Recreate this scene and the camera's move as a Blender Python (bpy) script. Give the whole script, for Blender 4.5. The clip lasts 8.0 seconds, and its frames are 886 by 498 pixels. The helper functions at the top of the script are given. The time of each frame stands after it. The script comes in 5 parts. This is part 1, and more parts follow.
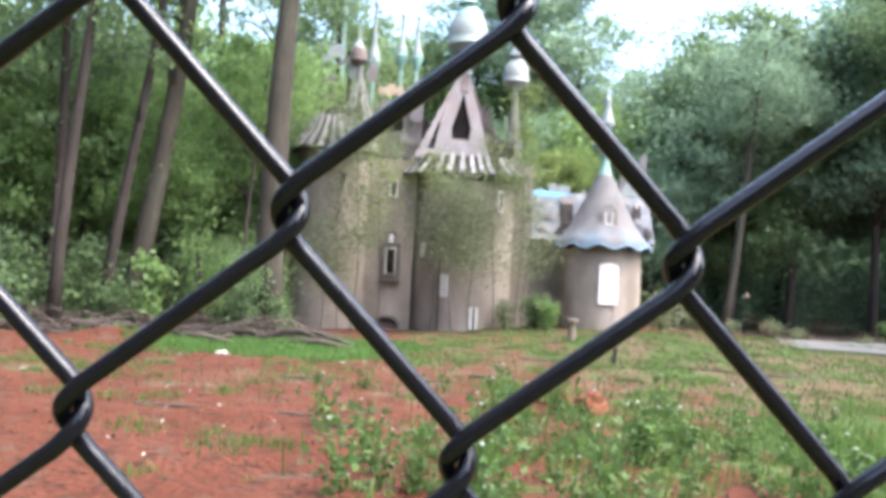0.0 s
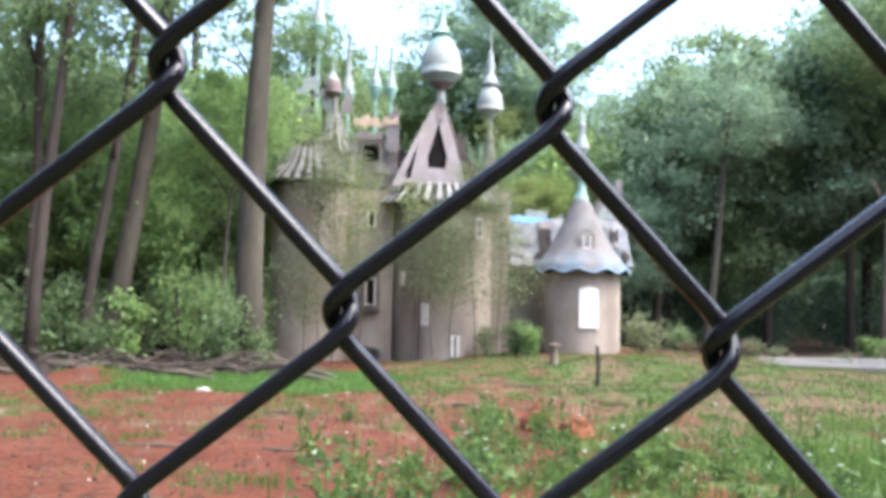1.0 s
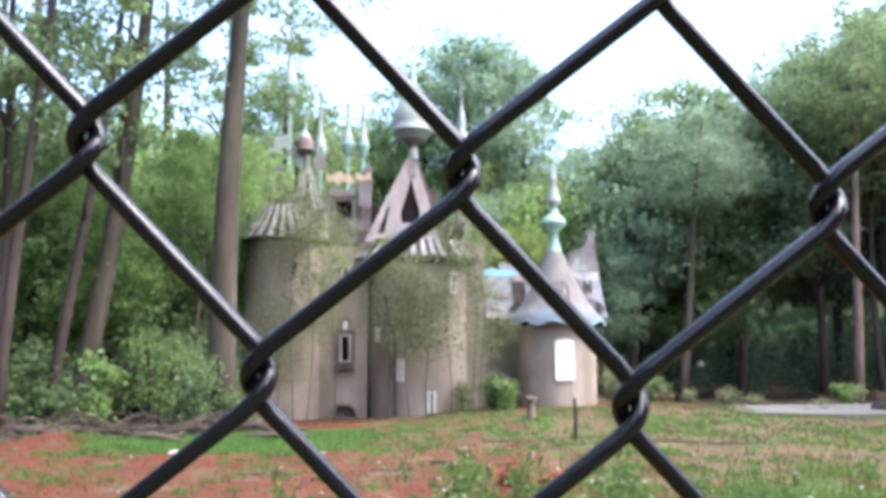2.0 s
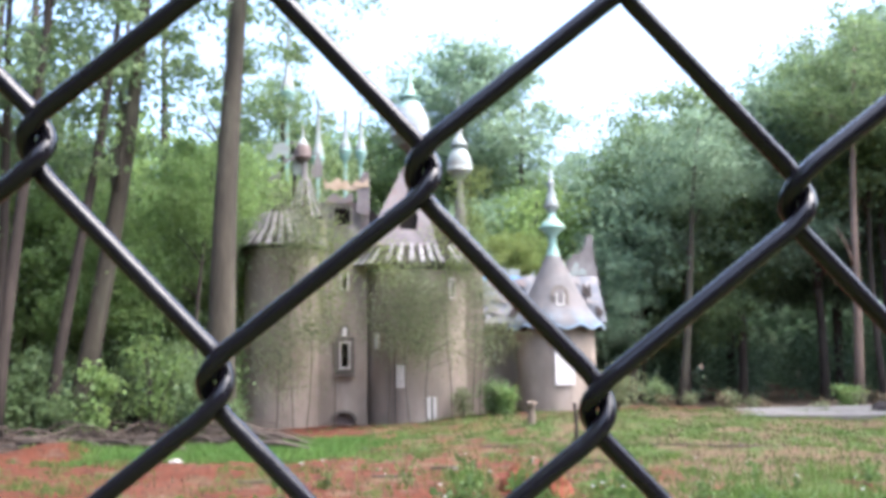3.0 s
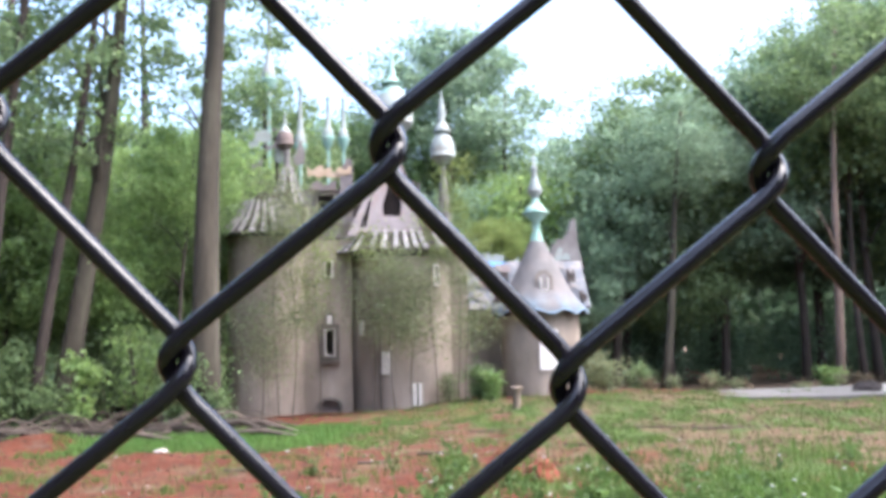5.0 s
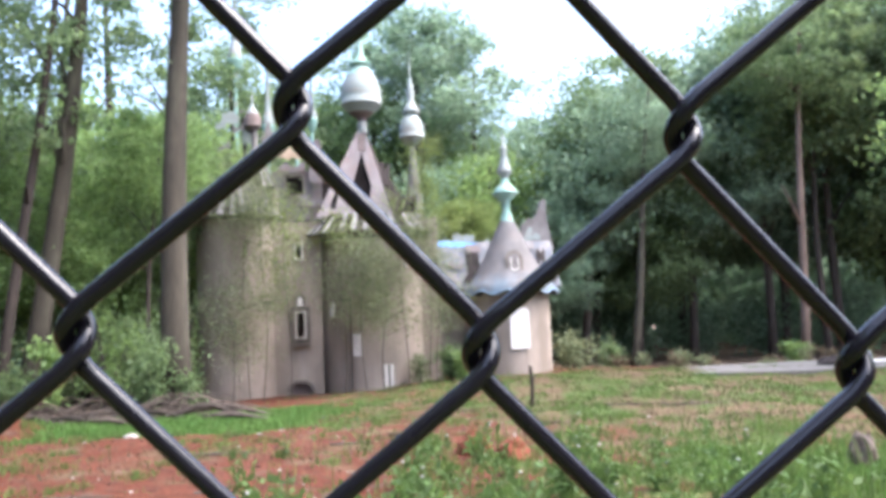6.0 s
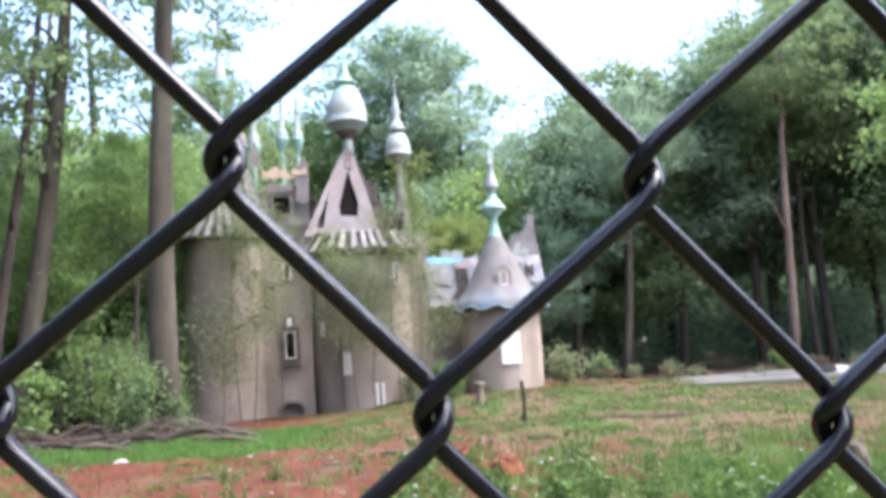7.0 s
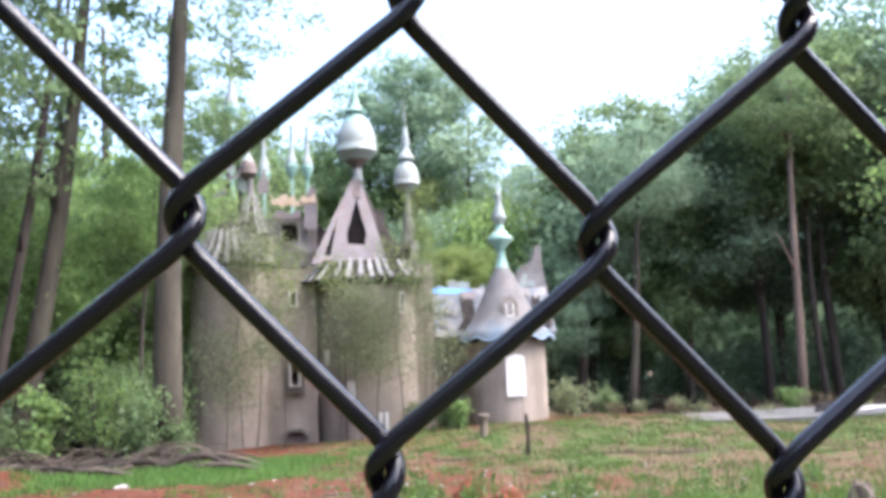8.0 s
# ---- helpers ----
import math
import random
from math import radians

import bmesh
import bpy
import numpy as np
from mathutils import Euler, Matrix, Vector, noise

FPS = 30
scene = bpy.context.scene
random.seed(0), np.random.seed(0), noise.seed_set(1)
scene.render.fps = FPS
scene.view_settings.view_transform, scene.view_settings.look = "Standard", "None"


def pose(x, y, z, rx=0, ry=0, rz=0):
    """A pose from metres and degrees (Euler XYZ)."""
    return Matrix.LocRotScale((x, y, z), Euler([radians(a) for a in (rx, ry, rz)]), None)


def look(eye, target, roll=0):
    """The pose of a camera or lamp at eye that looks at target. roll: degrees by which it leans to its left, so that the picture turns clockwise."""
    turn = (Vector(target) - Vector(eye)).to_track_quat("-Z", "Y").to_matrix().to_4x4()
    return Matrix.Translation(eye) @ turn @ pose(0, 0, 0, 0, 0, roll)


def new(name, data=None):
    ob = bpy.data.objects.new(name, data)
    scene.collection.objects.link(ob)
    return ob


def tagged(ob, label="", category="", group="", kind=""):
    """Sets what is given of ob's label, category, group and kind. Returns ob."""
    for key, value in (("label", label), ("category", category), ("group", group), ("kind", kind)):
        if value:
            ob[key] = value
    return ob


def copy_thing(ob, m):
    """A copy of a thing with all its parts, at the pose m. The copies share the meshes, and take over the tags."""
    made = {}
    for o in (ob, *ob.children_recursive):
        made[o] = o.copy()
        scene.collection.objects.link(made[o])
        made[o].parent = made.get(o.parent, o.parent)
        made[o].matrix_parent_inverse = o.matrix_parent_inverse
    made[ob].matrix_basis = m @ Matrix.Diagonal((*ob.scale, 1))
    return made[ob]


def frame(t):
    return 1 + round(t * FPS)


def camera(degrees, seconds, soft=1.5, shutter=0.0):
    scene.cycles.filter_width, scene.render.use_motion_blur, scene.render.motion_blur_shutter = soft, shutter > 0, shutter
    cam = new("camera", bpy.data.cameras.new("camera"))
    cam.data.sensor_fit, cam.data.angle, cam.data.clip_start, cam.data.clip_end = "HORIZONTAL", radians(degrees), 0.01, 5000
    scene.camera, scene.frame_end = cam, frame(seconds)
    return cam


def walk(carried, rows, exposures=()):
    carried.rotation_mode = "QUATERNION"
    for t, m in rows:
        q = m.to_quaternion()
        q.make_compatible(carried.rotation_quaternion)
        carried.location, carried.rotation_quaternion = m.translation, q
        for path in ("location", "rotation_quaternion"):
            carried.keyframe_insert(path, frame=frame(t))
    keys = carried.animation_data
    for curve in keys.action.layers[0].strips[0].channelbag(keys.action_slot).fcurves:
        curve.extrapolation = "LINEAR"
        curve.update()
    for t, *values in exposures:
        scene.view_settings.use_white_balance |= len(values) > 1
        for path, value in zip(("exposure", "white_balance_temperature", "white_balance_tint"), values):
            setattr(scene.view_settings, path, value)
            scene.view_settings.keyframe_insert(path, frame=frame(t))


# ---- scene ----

# ---- camera and walk ----
cam = camera(53.13, 8.0, soft=4.2)
PATH = [
    (0, pose(0.0045, 0.0117, 1.5839, 91.704, 0, 2.456) @ pose(0, 0, 0, 0, 0, 2.933)),
    (0.5, pose(-0.0028, 0.0055, 1.5911, 92.243, 0, 1.136) @ pose(0, 0, 0, 0, 0, 2.056)),
    (1, pose(-0.0085, 0.0044, 1.5960, 93.560, 0, 1.151) @ pose(0, 0, 0, 0, 0, 1.138)),
    (1.5, pose(0.0000, 0.0000, 1.6000, 95.801, 0, -0.000) @ pose(0, 0, 0, 0, 0, 0.000)),
    (2, pose(0.0035, -0.0009, 1.5975, 97.099, 0, -0.468) @ pose(0, 0, 0, 0, 0, -0.152)),
    (2.2, pose(0.0058, -0.0006, 1.5978, 97.451, 0, -0.679) @ pose(0, 0, 0, 0, 0, -0.269)),
    (3.3, pose(0.0111, 0.0041, 1.5969, 97.473, 0, -0.259) @ pose(0, 0, 0, 0, 0, -1.222)),
    (3.5, pose(0.0099, 0.0034, 1.5970, 97.437, 0, -0.120) @ pose(0, 0, 0, 0, 0, -1.536)),
    (4, pose(0.0157, 0.0064, 1.5956, 97.086, 0, -0.190) @ pose(0, 0, 0, 0, 0, -1.696)),
    (4.2, pose(0.0159, 0.0072, 1.5954, 96.861, 0, -0.369) @ pose(0, 0, 0, 0, 0, -1.685)),
    (5.3, pose(0.0138, 0.0069, 1.5952, 96.435, 0, -2.209) @ pose(0, 0, 0, 0, 0, -1.663)),
    (5.5, pose(0.0144, 0.0081, 1.5946, 96.276, 0, -2.660) @ pose(0, 0, 0, 0, 0, -1.832)),
    (6, pose(0.0257, 0.0108, 1.5925, 95.275, 0, -3.426) @ pose(0, 0, 0, 0, 0, -2.296)),
    (6.1, pose(0.0353, 0.0093, 1.5959, 94.889, 0, -3.780) @ pose(0, 0, 0, 0, 0, -2.633)),
    (6.3, pose(0.0530, 0.0072, 1.5970, 95.280, 0, -4.494) @ pose(0, 0, 0, 0, 0, -2.851)),
    (6.5, pose(0.0528, 0.0164, 1.5927, 95.695, 0, -4.333) @ pose(0, 0, 0, 0, 0, -3.177)),
    (7, pose(0.0340, 0.0200, 1.6004, 96.286, 0, -4.211) @ pose(0, 0, 0, 0, 0, -3.662)),
    (7.5, pose(0.0408, 0.0183, 1.6056, 97.289, 0, -4.131) @ pose(0, 0, 0, 0, 0, -2.613)),
    (8, pose(0.0432, 0.0165, 1.6046, 98.247, 0, -3.842) @ pose(0, 0, 0, 0, 0, -2.479)),
]
EXPOSURE = 1.9
walk(cam, PATH, [(0.0, EXPOSURE, 5600, 8), (1.0, EXPOSURE - 0.05, 5580, 8), (2.0, EXPOSURE - 0.08, 5580, 11), (8.0, EXPOSURE - 0.08, 5580, 12)])

# ---- world and sun: bright hazy overcast ----
SUN_EL, SUN_AZ = radians(60), radians(110)
world = bpy.data.worlds.new("world")
scene.world = world
world.use_nodes = True
wn = world.node_tree
sky = wn.nodes.new("ShaderNodeTexSky")
sky.sky_type = "NISHITA"
sky.sun_disc = False
sky.sun_elevation = SUN_EL
sky.sun_rotation = SUN_AZ
sky.air_density, sky.dust_density, sky.ozone_density = 1.1, 8.0, 0.3
wn.links.new(sky.outputs[0], wn.nodes["Background"].inputs[0])
wn.nodes["Background"].inputs[1].default_value = 0.24
sun = new("sun", bpy.data.lights.new("sun", "SUN"))
sun.data.energy, sun.data.angle, sun.data.color = 0.5, radians(60), (1.0, 0.96, 0.9)
# the veiled sun stands high on the slab side
sun_dir = Vector((math.sin(SUN_AZ) * math.cos(SUN_EL), math.cos(SUN_AZ) * math.cos(SUN_EL), math.sin(SUN_EL)))
sun.matrix_world = look(sun_dir * 50, (0, 0, 0))


# ---- materials ----
def material(name, low, high, scale=4.0, rough=0.8, metal=0.0, bump=0.3, fine=40.0, third=None, third_scale=1.0,
             third_amount=0.5, stretch=(1, 1, 1), random_tone=0.0, translucent=0.0, bump_distance=0.01, gloss=0.35):
    m = bpy.data.materials.new(name)
    m.use_nodes = True
    t = m.node_tree
    N, L = t.nodes, t.links
    bsdf = N["Principled BSDF"]
    bsdf.inputs["Roughness"].default_value = rough
    bsdf.inputs["Metallic"].default_value = metal
    bsdf.inputs["Specular IOR Level"].default_value = gloss
    co = N.new("ShaderNodeTexCoord")
    mp = N.new("ShaderNodeMapping")
    mp.inputs["Scale"].default_value = stretch
    L.new(co.outputs["Object"], mp.inputs[0])

    def noise_at(s, detail=5.0):
        n = N.new("ShaderNodeTexNoise")
        n.inputs["Scale"].default_value = s
        n.inputs["Detail"].default_value = detail
        L.new(mp.outputs[0], n.inputs["Vector"])
        return n.outputs["Fac"]

    def ramp(fac, a, b):
        r = N.new("ShaderNodeMapRange")
        r.inputs["From Min"].default_value, r.inputs["From Max"].default_value = a, b
        L.new(fac, r.inputs[0])
        return r.outputs[0]

    def mixed(fac, a, b):
        x = N.new("ShaderNodeMix")
        x.data_type = "RGBA"
        for sock, value in ((x.inputs[0], fac), (x.inputs[6], a), (x.inputs[7], b)):
            if hasattr(value, "links"):
                L.new(value, sock)
            else:
                sock.default_value = value if isinstance(value, float) else (*value, 1)
        return x.outputs[2]

    col = mixed(ramp(noise_at(scale), 0.3, 0.7), low, high)
    if third:
        col = mixed(ramp(noise_at(third_scale, 6.0), 0.62 - third_amount * 0.3, 0.78 - third_amount * 0.2), col, third)
    small = noise_at(fine)
    dark = tuple(c * 0.72 for c in low)
    k = N.new("ShaderNodeMath")
    k.operation = "MULTIPLY"
    k.inputs[1].default_value = 0.35
    L.new(ramp(small, 0.4, 0.7), k.inputs[0])
    col = mixed(k.outputs[0], col, dark)
    if random_tone:
        info = N.new("ShaderNodeObjectInfo") if random_tone > 0 else N.new("ShaderNodeNewGeometry")
        out = info.outputs["Random"] if random_tone > 0 else info.outputs["Random Per Island"]
        hs = N.new("ShaderNodeHueSaturation")
        r = N.new("ShaderNodeMapRange")
        r.inputs["To Min"].default_value, r.inputs["To Max"].default_value = 1 - abs(random_tone), 1 + abs(random_tone)
        L.new(out, r.inputs[0])
        L.new(r.outputs[0], hs.inputs["Value"])
        L.new(col, hs.inputs["Color"])
        col = hs.outputs[0]
    L.new(col, bsdf.inputs["Base Color"])
    if bump:
        b = N.new("ShaderNodeBump")
        b.inputs["Strength"].default_value = bump
        b.inputs["Distance"].default_value = bump_distance
        L.new(small, b.inputs["Height"])
        L.new(b.outputs[0], bsdf.inputs["Normal"])
    if translucent:
        tr = N.new("ShaderNodeBsdfTranslucent")
        hs = N.new("ShaderNodeHueSaturation")
        hs.inputs["Value"].default_value = 1.7
        hs.inputs["Hue"].default_value = 0.48
        L.new(col, hs.inputs["Color"])
        L.new(hs.outputs[0], tr.inputs[0])
        mx = N.new("ShaderNodeMixShader")
        mx.inputs[0].default_value = translucent
        L.new(bsdf.outputs[0], mx.inputs[1])
        L.new(tr.outputs[0], mx.inputs[2])
        L.new(mx.outputs[0], N["Material Output"].inputs[0])
    return m


STUCCO = material("stucco", (0.285, 0.236, 0.2), (0.365, 0.31, 0.268), 1.3, 0.92, bump=0.5, fine=28, third=(0.185, 0.152, 0.125),
                  third_scale=0.8, third_amount=0.85, stretch=(1.3, 1.3, 0.6))
SHINGLE = material("weathered_shingle", (0.14, 0.128, 0.126), (0.215, 0.2, 0.197), 3.0, 0.85, bump=0.5, fine=22, third=(0.12, 0.105, 0.10),
                   third_scale=1.6, third_amount=0.4)
LAVENDER = material("lavender_shingle", (0.13, 0.113, 0.118), (0.19, 0.168, 0.172), 2.4, 0.85, bump=0.5, fine=26, third=(0.165, 0.125, 0.115),
                    third_scale=2.2, third_amount=0.5)
PALE_BLUE = material("blue_faded_roofing", (0.095, 0.103, 0.123), (0.14, 0.143, 0.156), 3.0, 0.7, bump=0.3, fine=20, third=(0.24, 0.215, 0.21),
                     third_scale=2.0, third_amount=0.45)
EDGE_BLUE = material("blue_painted_edge", (0.14, 0.22, 0.32), (0.2, 0.245, 0.3), 3.0, 0.7, bump=0.3, fine=20, third=(0.22, 0.21, 0.21), third_scale=2.5,
                     third_amount=0.5)
TARP = material("blue_tarpaulin", (0.12, 0.33, 0.66), (0.2, 0.42, 0.72), 3.0, 0.45, bump=0.3, fine=16)
LATH = material("grey_lath", (0.19, 0.178, 0.182), (0.33, 0.312, 0.316), 5.0, 0.85, bump=0.4, fine=40, random_tone=0.28)
CHARRED = material("charred_timber", (0.022, 0.019, 0.018), (0.055, 0.046, 0.043), 4.0, 0.9, bump=0.6, fine=30, gloss=0.1)
PLYWOOD = material("weathered_plywood", (0.34, 0.25, 0.175), (0.46, 0.36, 0.28), 3.0, 0.85, bump=0.3, fine=30)
VERDIGRIS = material("verdigris_copper", (0.19, 0.33, 0.285), (0.28, 0.40, 0.355), 5.0, 0.7, 0.0, bump=0.3, fine=30, third=(0.3, 0.28, 0.22),
                     third_scale=4, third_amount=0.3)
LEAD = material("pale_lead", (0.2, 0.23, 0.222), (0.265, 0.292, 0.284), 3.5, 0.65, bump=0.3, fine=24, third=(0.25, 0.23, 0.215), third_scale=2.5,
                third_amount=0.4, stretch=(0.4, 0.4, 2.2))
RUST = material("brown_rusty_metal", (0.11, 0.083, 0.078), (0.17, 0.132, 0.125), 6, 0.8, bump=0.4, fine=40)
WHITE = material("white_board", (0.62, 0.58, 0.56), (0.7, 0.66, 0.64), 4.0, 0.7, bump=0.15, fine=50)
# near-black colour standing for the unlit depth behind windows, slits and openings
DARK = material("void_shade", (0.006, 0.005, 0.005), (0.012, 0.01, 0.01), 3.0, 0.95, bump=0.2, fine=20, gloss=0.02)
FRAME = material("window_surround", (0.10, 0.085, 0.075), (0.16, 0.14, 0.12), 6.0, 0.8, bump=0.3, fine=40)
PALE_FRAME = material("pale_window_frame", (0.5, 0.47, 0.43), (0.66, 0.63, 0.6), 6.0, 0.8, bump=0.2, fine=40)
BARK = material("grey_bark", (0.034, 0.029, 0.021), (0.068, 0.057, 0.042), 3.0, 0.95, bump=0.9, fine=14, third=(0.09, 0.085, 0.06), third_scale=1.2,
                third_amount=0.4, stretch=(1, 1, 0.25), bump_distance=0.03)
DARK_BARK = material("dark_bark", (0.028, 0.022, 0.018), (0.062, 0.048, 0.04), 3.0, 0.95, bump=0.9, fine=14, stretch=(1, 1, 0.25),
                     bump_distance=0.03)
PINE_BARK = material("pine_bark", (0.10, 0.072, 0.058), (0.18, 0.13, 0.104), 3.0, 0.95, bump=0.9, fine=14, stretch=(1, 1, 0.3),
                     bump_distance=0.03)
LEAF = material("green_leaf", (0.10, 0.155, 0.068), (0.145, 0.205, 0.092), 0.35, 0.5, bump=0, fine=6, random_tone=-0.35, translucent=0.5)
# raised in value so the leaf colour also carries the woods' pale haze
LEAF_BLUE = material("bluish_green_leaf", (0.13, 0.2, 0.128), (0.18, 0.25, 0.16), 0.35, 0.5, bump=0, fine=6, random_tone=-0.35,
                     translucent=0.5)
LEAF_LIGHT = material("light_green_leaf", (0.125, 0.205, 0.068), (0.18, 0.265, 0.092), 0.5, 0.6, bump=0, fine=6, random_tone=-0.3, translucent=0.5)
LEAF_YELLOW = material("yellow_green_leaf", (0.10, 0.15, 0.04), (0.16, 0.20, 0.06), 0.5, 0.6, bump=0, fine=6, random_tone=-0.3,
                       translucent=0.4)
LEAF_DULL = material("dull_green_leaf", (0.115, 0.142, 0.072), (0.175, 0.2, 0.105), 0.5, 0.6, bump=0, fine=6, random_tone=-0.3,
                     translucent=0.4)
GRASS = material("grass_blade", (0.058, 0.112, 0.024), (0.1, 0.15, 0.04), 0.6, 0.6, bump=0, fine=5, random_tone=-0.35, translucent=0.35)
LAWN = material("lush_grass_blade", (0.06, 0.135, 0.026), (0.095, 0.175, 0.04), 0.6, 0.6, bump=0, fine=5, random_tone=-0.25, translucent=0.35)
WEED_LEAF = material("weed_leaf", (0.05, 0.10, 0.025), (0.095, 0.15, 0.04), 0.9, 0.6, bump=0, fine=8, random_tone=-0.35, translucent=0.4)
DRY = material("dry_grass_blade", (0.085, 0.07, 0.038), (0.14, 0.11, 0.066), 0.6, 0.7, bump=0, fine=5, random_tone=-0.3, translucent=0.25)
PETAL = material("white_petal", (0.28, 0.3, 0.26), (0.38, 0.39, 0.36), 3.0, 0.7, bump=0, fine=20)
DEADWOOD = material("dead_wood", (0.036, 0.028, 0.022), (0.09, 0.069, 0.056), 5.0, 0.9, bump=0.7, fine=25, random_tone=0.6)
CLAYLUMP = material("red_clay_lump", (0.12, 0.032, 0.016), (0.17, 0.05, 0.028), 5.0, 0.95, bump=0.8, fine=18)
STONE = material("pale_stone", (0.24, 0.215, 0.19), (0.34, 0.31, 0.28), 5.0, 0.9, bump=0.4, fine=25)
CONCRETE = material("grey_slab", (0.095, 0.09, 0.084), (0.14, 0.132, 0.123), 2.0, 0.9, bump=0.4, fine=18)
POSTWOOD = material("grey_post_wood", (0.11, 0.085, 0.064), (0.18, 0.143, 0.11), 6.0, 0.9, bump=0.6, fine=30, stretch=(1, 1, 0.3))


def vinyl():
    """Black vinyl-coated fence wire with worn patches and faint dust."""
    m = bpy.data.materials.new("black_vinyl_coating")
    m.use_nodes = True
    t = m.node_tree
    N, L = t.nodes, t.links
    b = N["Principled BSDF"]
    co = N.new("ShaderNodeTexCoord")
    n = N.new("ShaderNodeTexNoise")
    n.inputs["Scale"].default_value = 260
    n.inputs["Detail"].default_value = 6
    L.new(co.outputs["Object"], n.inputs["Vector"])
    n2 = N.new("ShaderNodeTexNoise")
    n2.inputs["Scale"].default_value = 35
    L.new(co.outputs["Object"], n2.inputs["Vector"])
    r = N.new("ShaderNodeMapRange")
    r.inputs["From Min"].default_value, r.inputs["From Max"].default_value = 0.35, 0.75
    r.inputs["To Min"].default_value, r.inputs["To Max"].default_value = 0.09, 0.2
    L.new(n2.outputs["Fac"], r.inputs[0])
    L.new(r.outputs[0], b.inputs["Roughness"])
    mix = N.new("ShaderNodeMix")
    mix.data_type = "RGBA"
    mix.inputs[6].default_value = (0.006, 0.0055, 0.0085, 1)
    mix.inputs[7].default_value = (0.013, 0.012, 0.017, 1)
    L.new(n2.outputs["Fac"], mix.inputs[0])
    L.new(mix.outputs[2], b.inputs["Base Color"])
    b.inputs["Specular IOR Level"].default_value = 0.36
    bp = N.new("ShaderNodeBump")
    bp.inputs["Strength"].default_value = 0.25
    bp.inputs["Distance"].default_value = 0.0004
    L.new(n.outputs["Fac"], bp.inputs["Height"])
    L.new(bp.outputs[0], b.inputs["Normal"])
    return m


VINYL = vinyl()


def ground_material():
    """Red clay with grassy and straw-coloured patches, told apart by the lie of the land."""
    m = bpy.data.materials.new("clay_and_grass")
    m.use_nodes = True
    t = m.node_tree
    N, L = t.nodes, t.links
    b = N["Principled BSDF"]
    b.inputs["Roughness"].default_value = 0.95
    b.inputs["Specular IOR Level"].default_value = 0.1
    co = N.new("ShaderNodeTexCoord")

    def nz(s, d=6.0):
        n = N.new("ShaderNodeTexNoise")
        n.inputs["Scale"].default_value, n.inputs["Detail"].default_value = s, d
        L.new(co.outputs["Object"], n.inputs["Vector"])
        return n.outputs["Fac"]

    def rng(f, a, c):
        r = N.new("ShaderNodeMapRange")
        r.inputs["From Min"].default_value, r.inputs["From Max"].default_value = a, c
        L.new(f, r.inputs[0])
        return r.outputs[0]

    def mx(f, a, c):
        x = N.new("ShaderNodeMix")
        x.data_type = "RGBA"
        L.new(f, x.inputs[0])
        for sock, v in ((x.inputs[6], a), (x.inputs[7], c)):
            if hasattr(v, "links"):
                L.new(v, sock)
            else:
                sock.default_value = (*v, 1)
        return x.outputs[2]

    clay = mx(rng(nz(0.9), 0.3, 0.7), (0.076, 0.0235, 0.0125), (0.108, 0.041, 0.0255))
    clay = mx(rng(nz(6, 9.0), 0.5, 0.66), clay, (0.044, 0.021, 0.014))
    clay = mx(rng(nz(3.3, 9.0), 0.58, 0.68), clay, (0.09, 0.058, 0.042))
    straw = mx(rng(nz(3), 0.35, 0.65), (0.075, 0.057, 0.03), (0.12, 0.082, 0.052))
    green = mx(rng(nz(5), 0.35, 0.65), (0.042, 0.066, 0.018), (0.072, 0.09, 0.03))
    at = N.new("ShaderNodeAttribute")
    at.attribute_name = "cover"
    sp = N.new("ShaderNodeSeparateColor")
    L.new(at.outputs["Color"], sp.inputs[0])

    def broken(channel, s):
        a = N.new("ShaderNodeMath")
        a.operation = "ADD"
        L.new(channel, a.inputs[0])
        L.new(nz(s, 8.0), a.inputs[1])
        return rng(a.outputs[0], 0.92, 1.12)

    col = mx(broken(sp.outputs[1], 1.7), clay, straw)
    col = mx(broken(sp.outputs[0], 2.3), col, green)
    litter = mx(rng(nz(7), 0.4, 0.6), (0.07, 0.05, 0.035), (0.14, 0.10, 0.07))
    col = mx(broken(sp.outputs[2], 1.1), col, litter)
    L.new(col, b.inputs["Base Color"])
    bp = N.new("ShaderNodeBump")
    bp.inputs["Strength"].default_value, bp.inputs["Distance"].default_value = 1.0, 0.08
    L.new(nz(14, 8.0), bp.inputs["Height"])
    L.new(bp.outputs[0], b.inputs["Normal"])
    return m


GROUND = ground_material()


# ---- mesh helpers ----
def part(name, bm, mat, parent=None, label="", smooth=False):
    me = bpy.data.meshes.new(name)
    if not name.endswith("_wall"):
        bmesh.ops.recalc_face_normals(bm, faces=bm.faces)
    bm.to_mesh(me)
    bm.free()
    me.materials.append(mat)
    if smooth:
        me.polygons.foreach_set("use_smooth", [True] * len(me.polygons))
    ob = new(name, me)
    if parent:
        ob.parent = parent
        ob.matrix_parent_inverse = Matrix()
    return tagged(ob, label)


def thing(name, label, category, place=(0, 0, 0), group="", kind=""):
    ob = new(name)
    ob.empty_display_size = 0.2
    ob.location = place
    return tagged(ob, label, category, group, kind)


def solid(ob, thickness, offset=-1.0):
    mod = ob.modifiers.new("thickness", "SOLIDIFY")
    mod.thickness, mod.offset = thickness, offset
    return ob


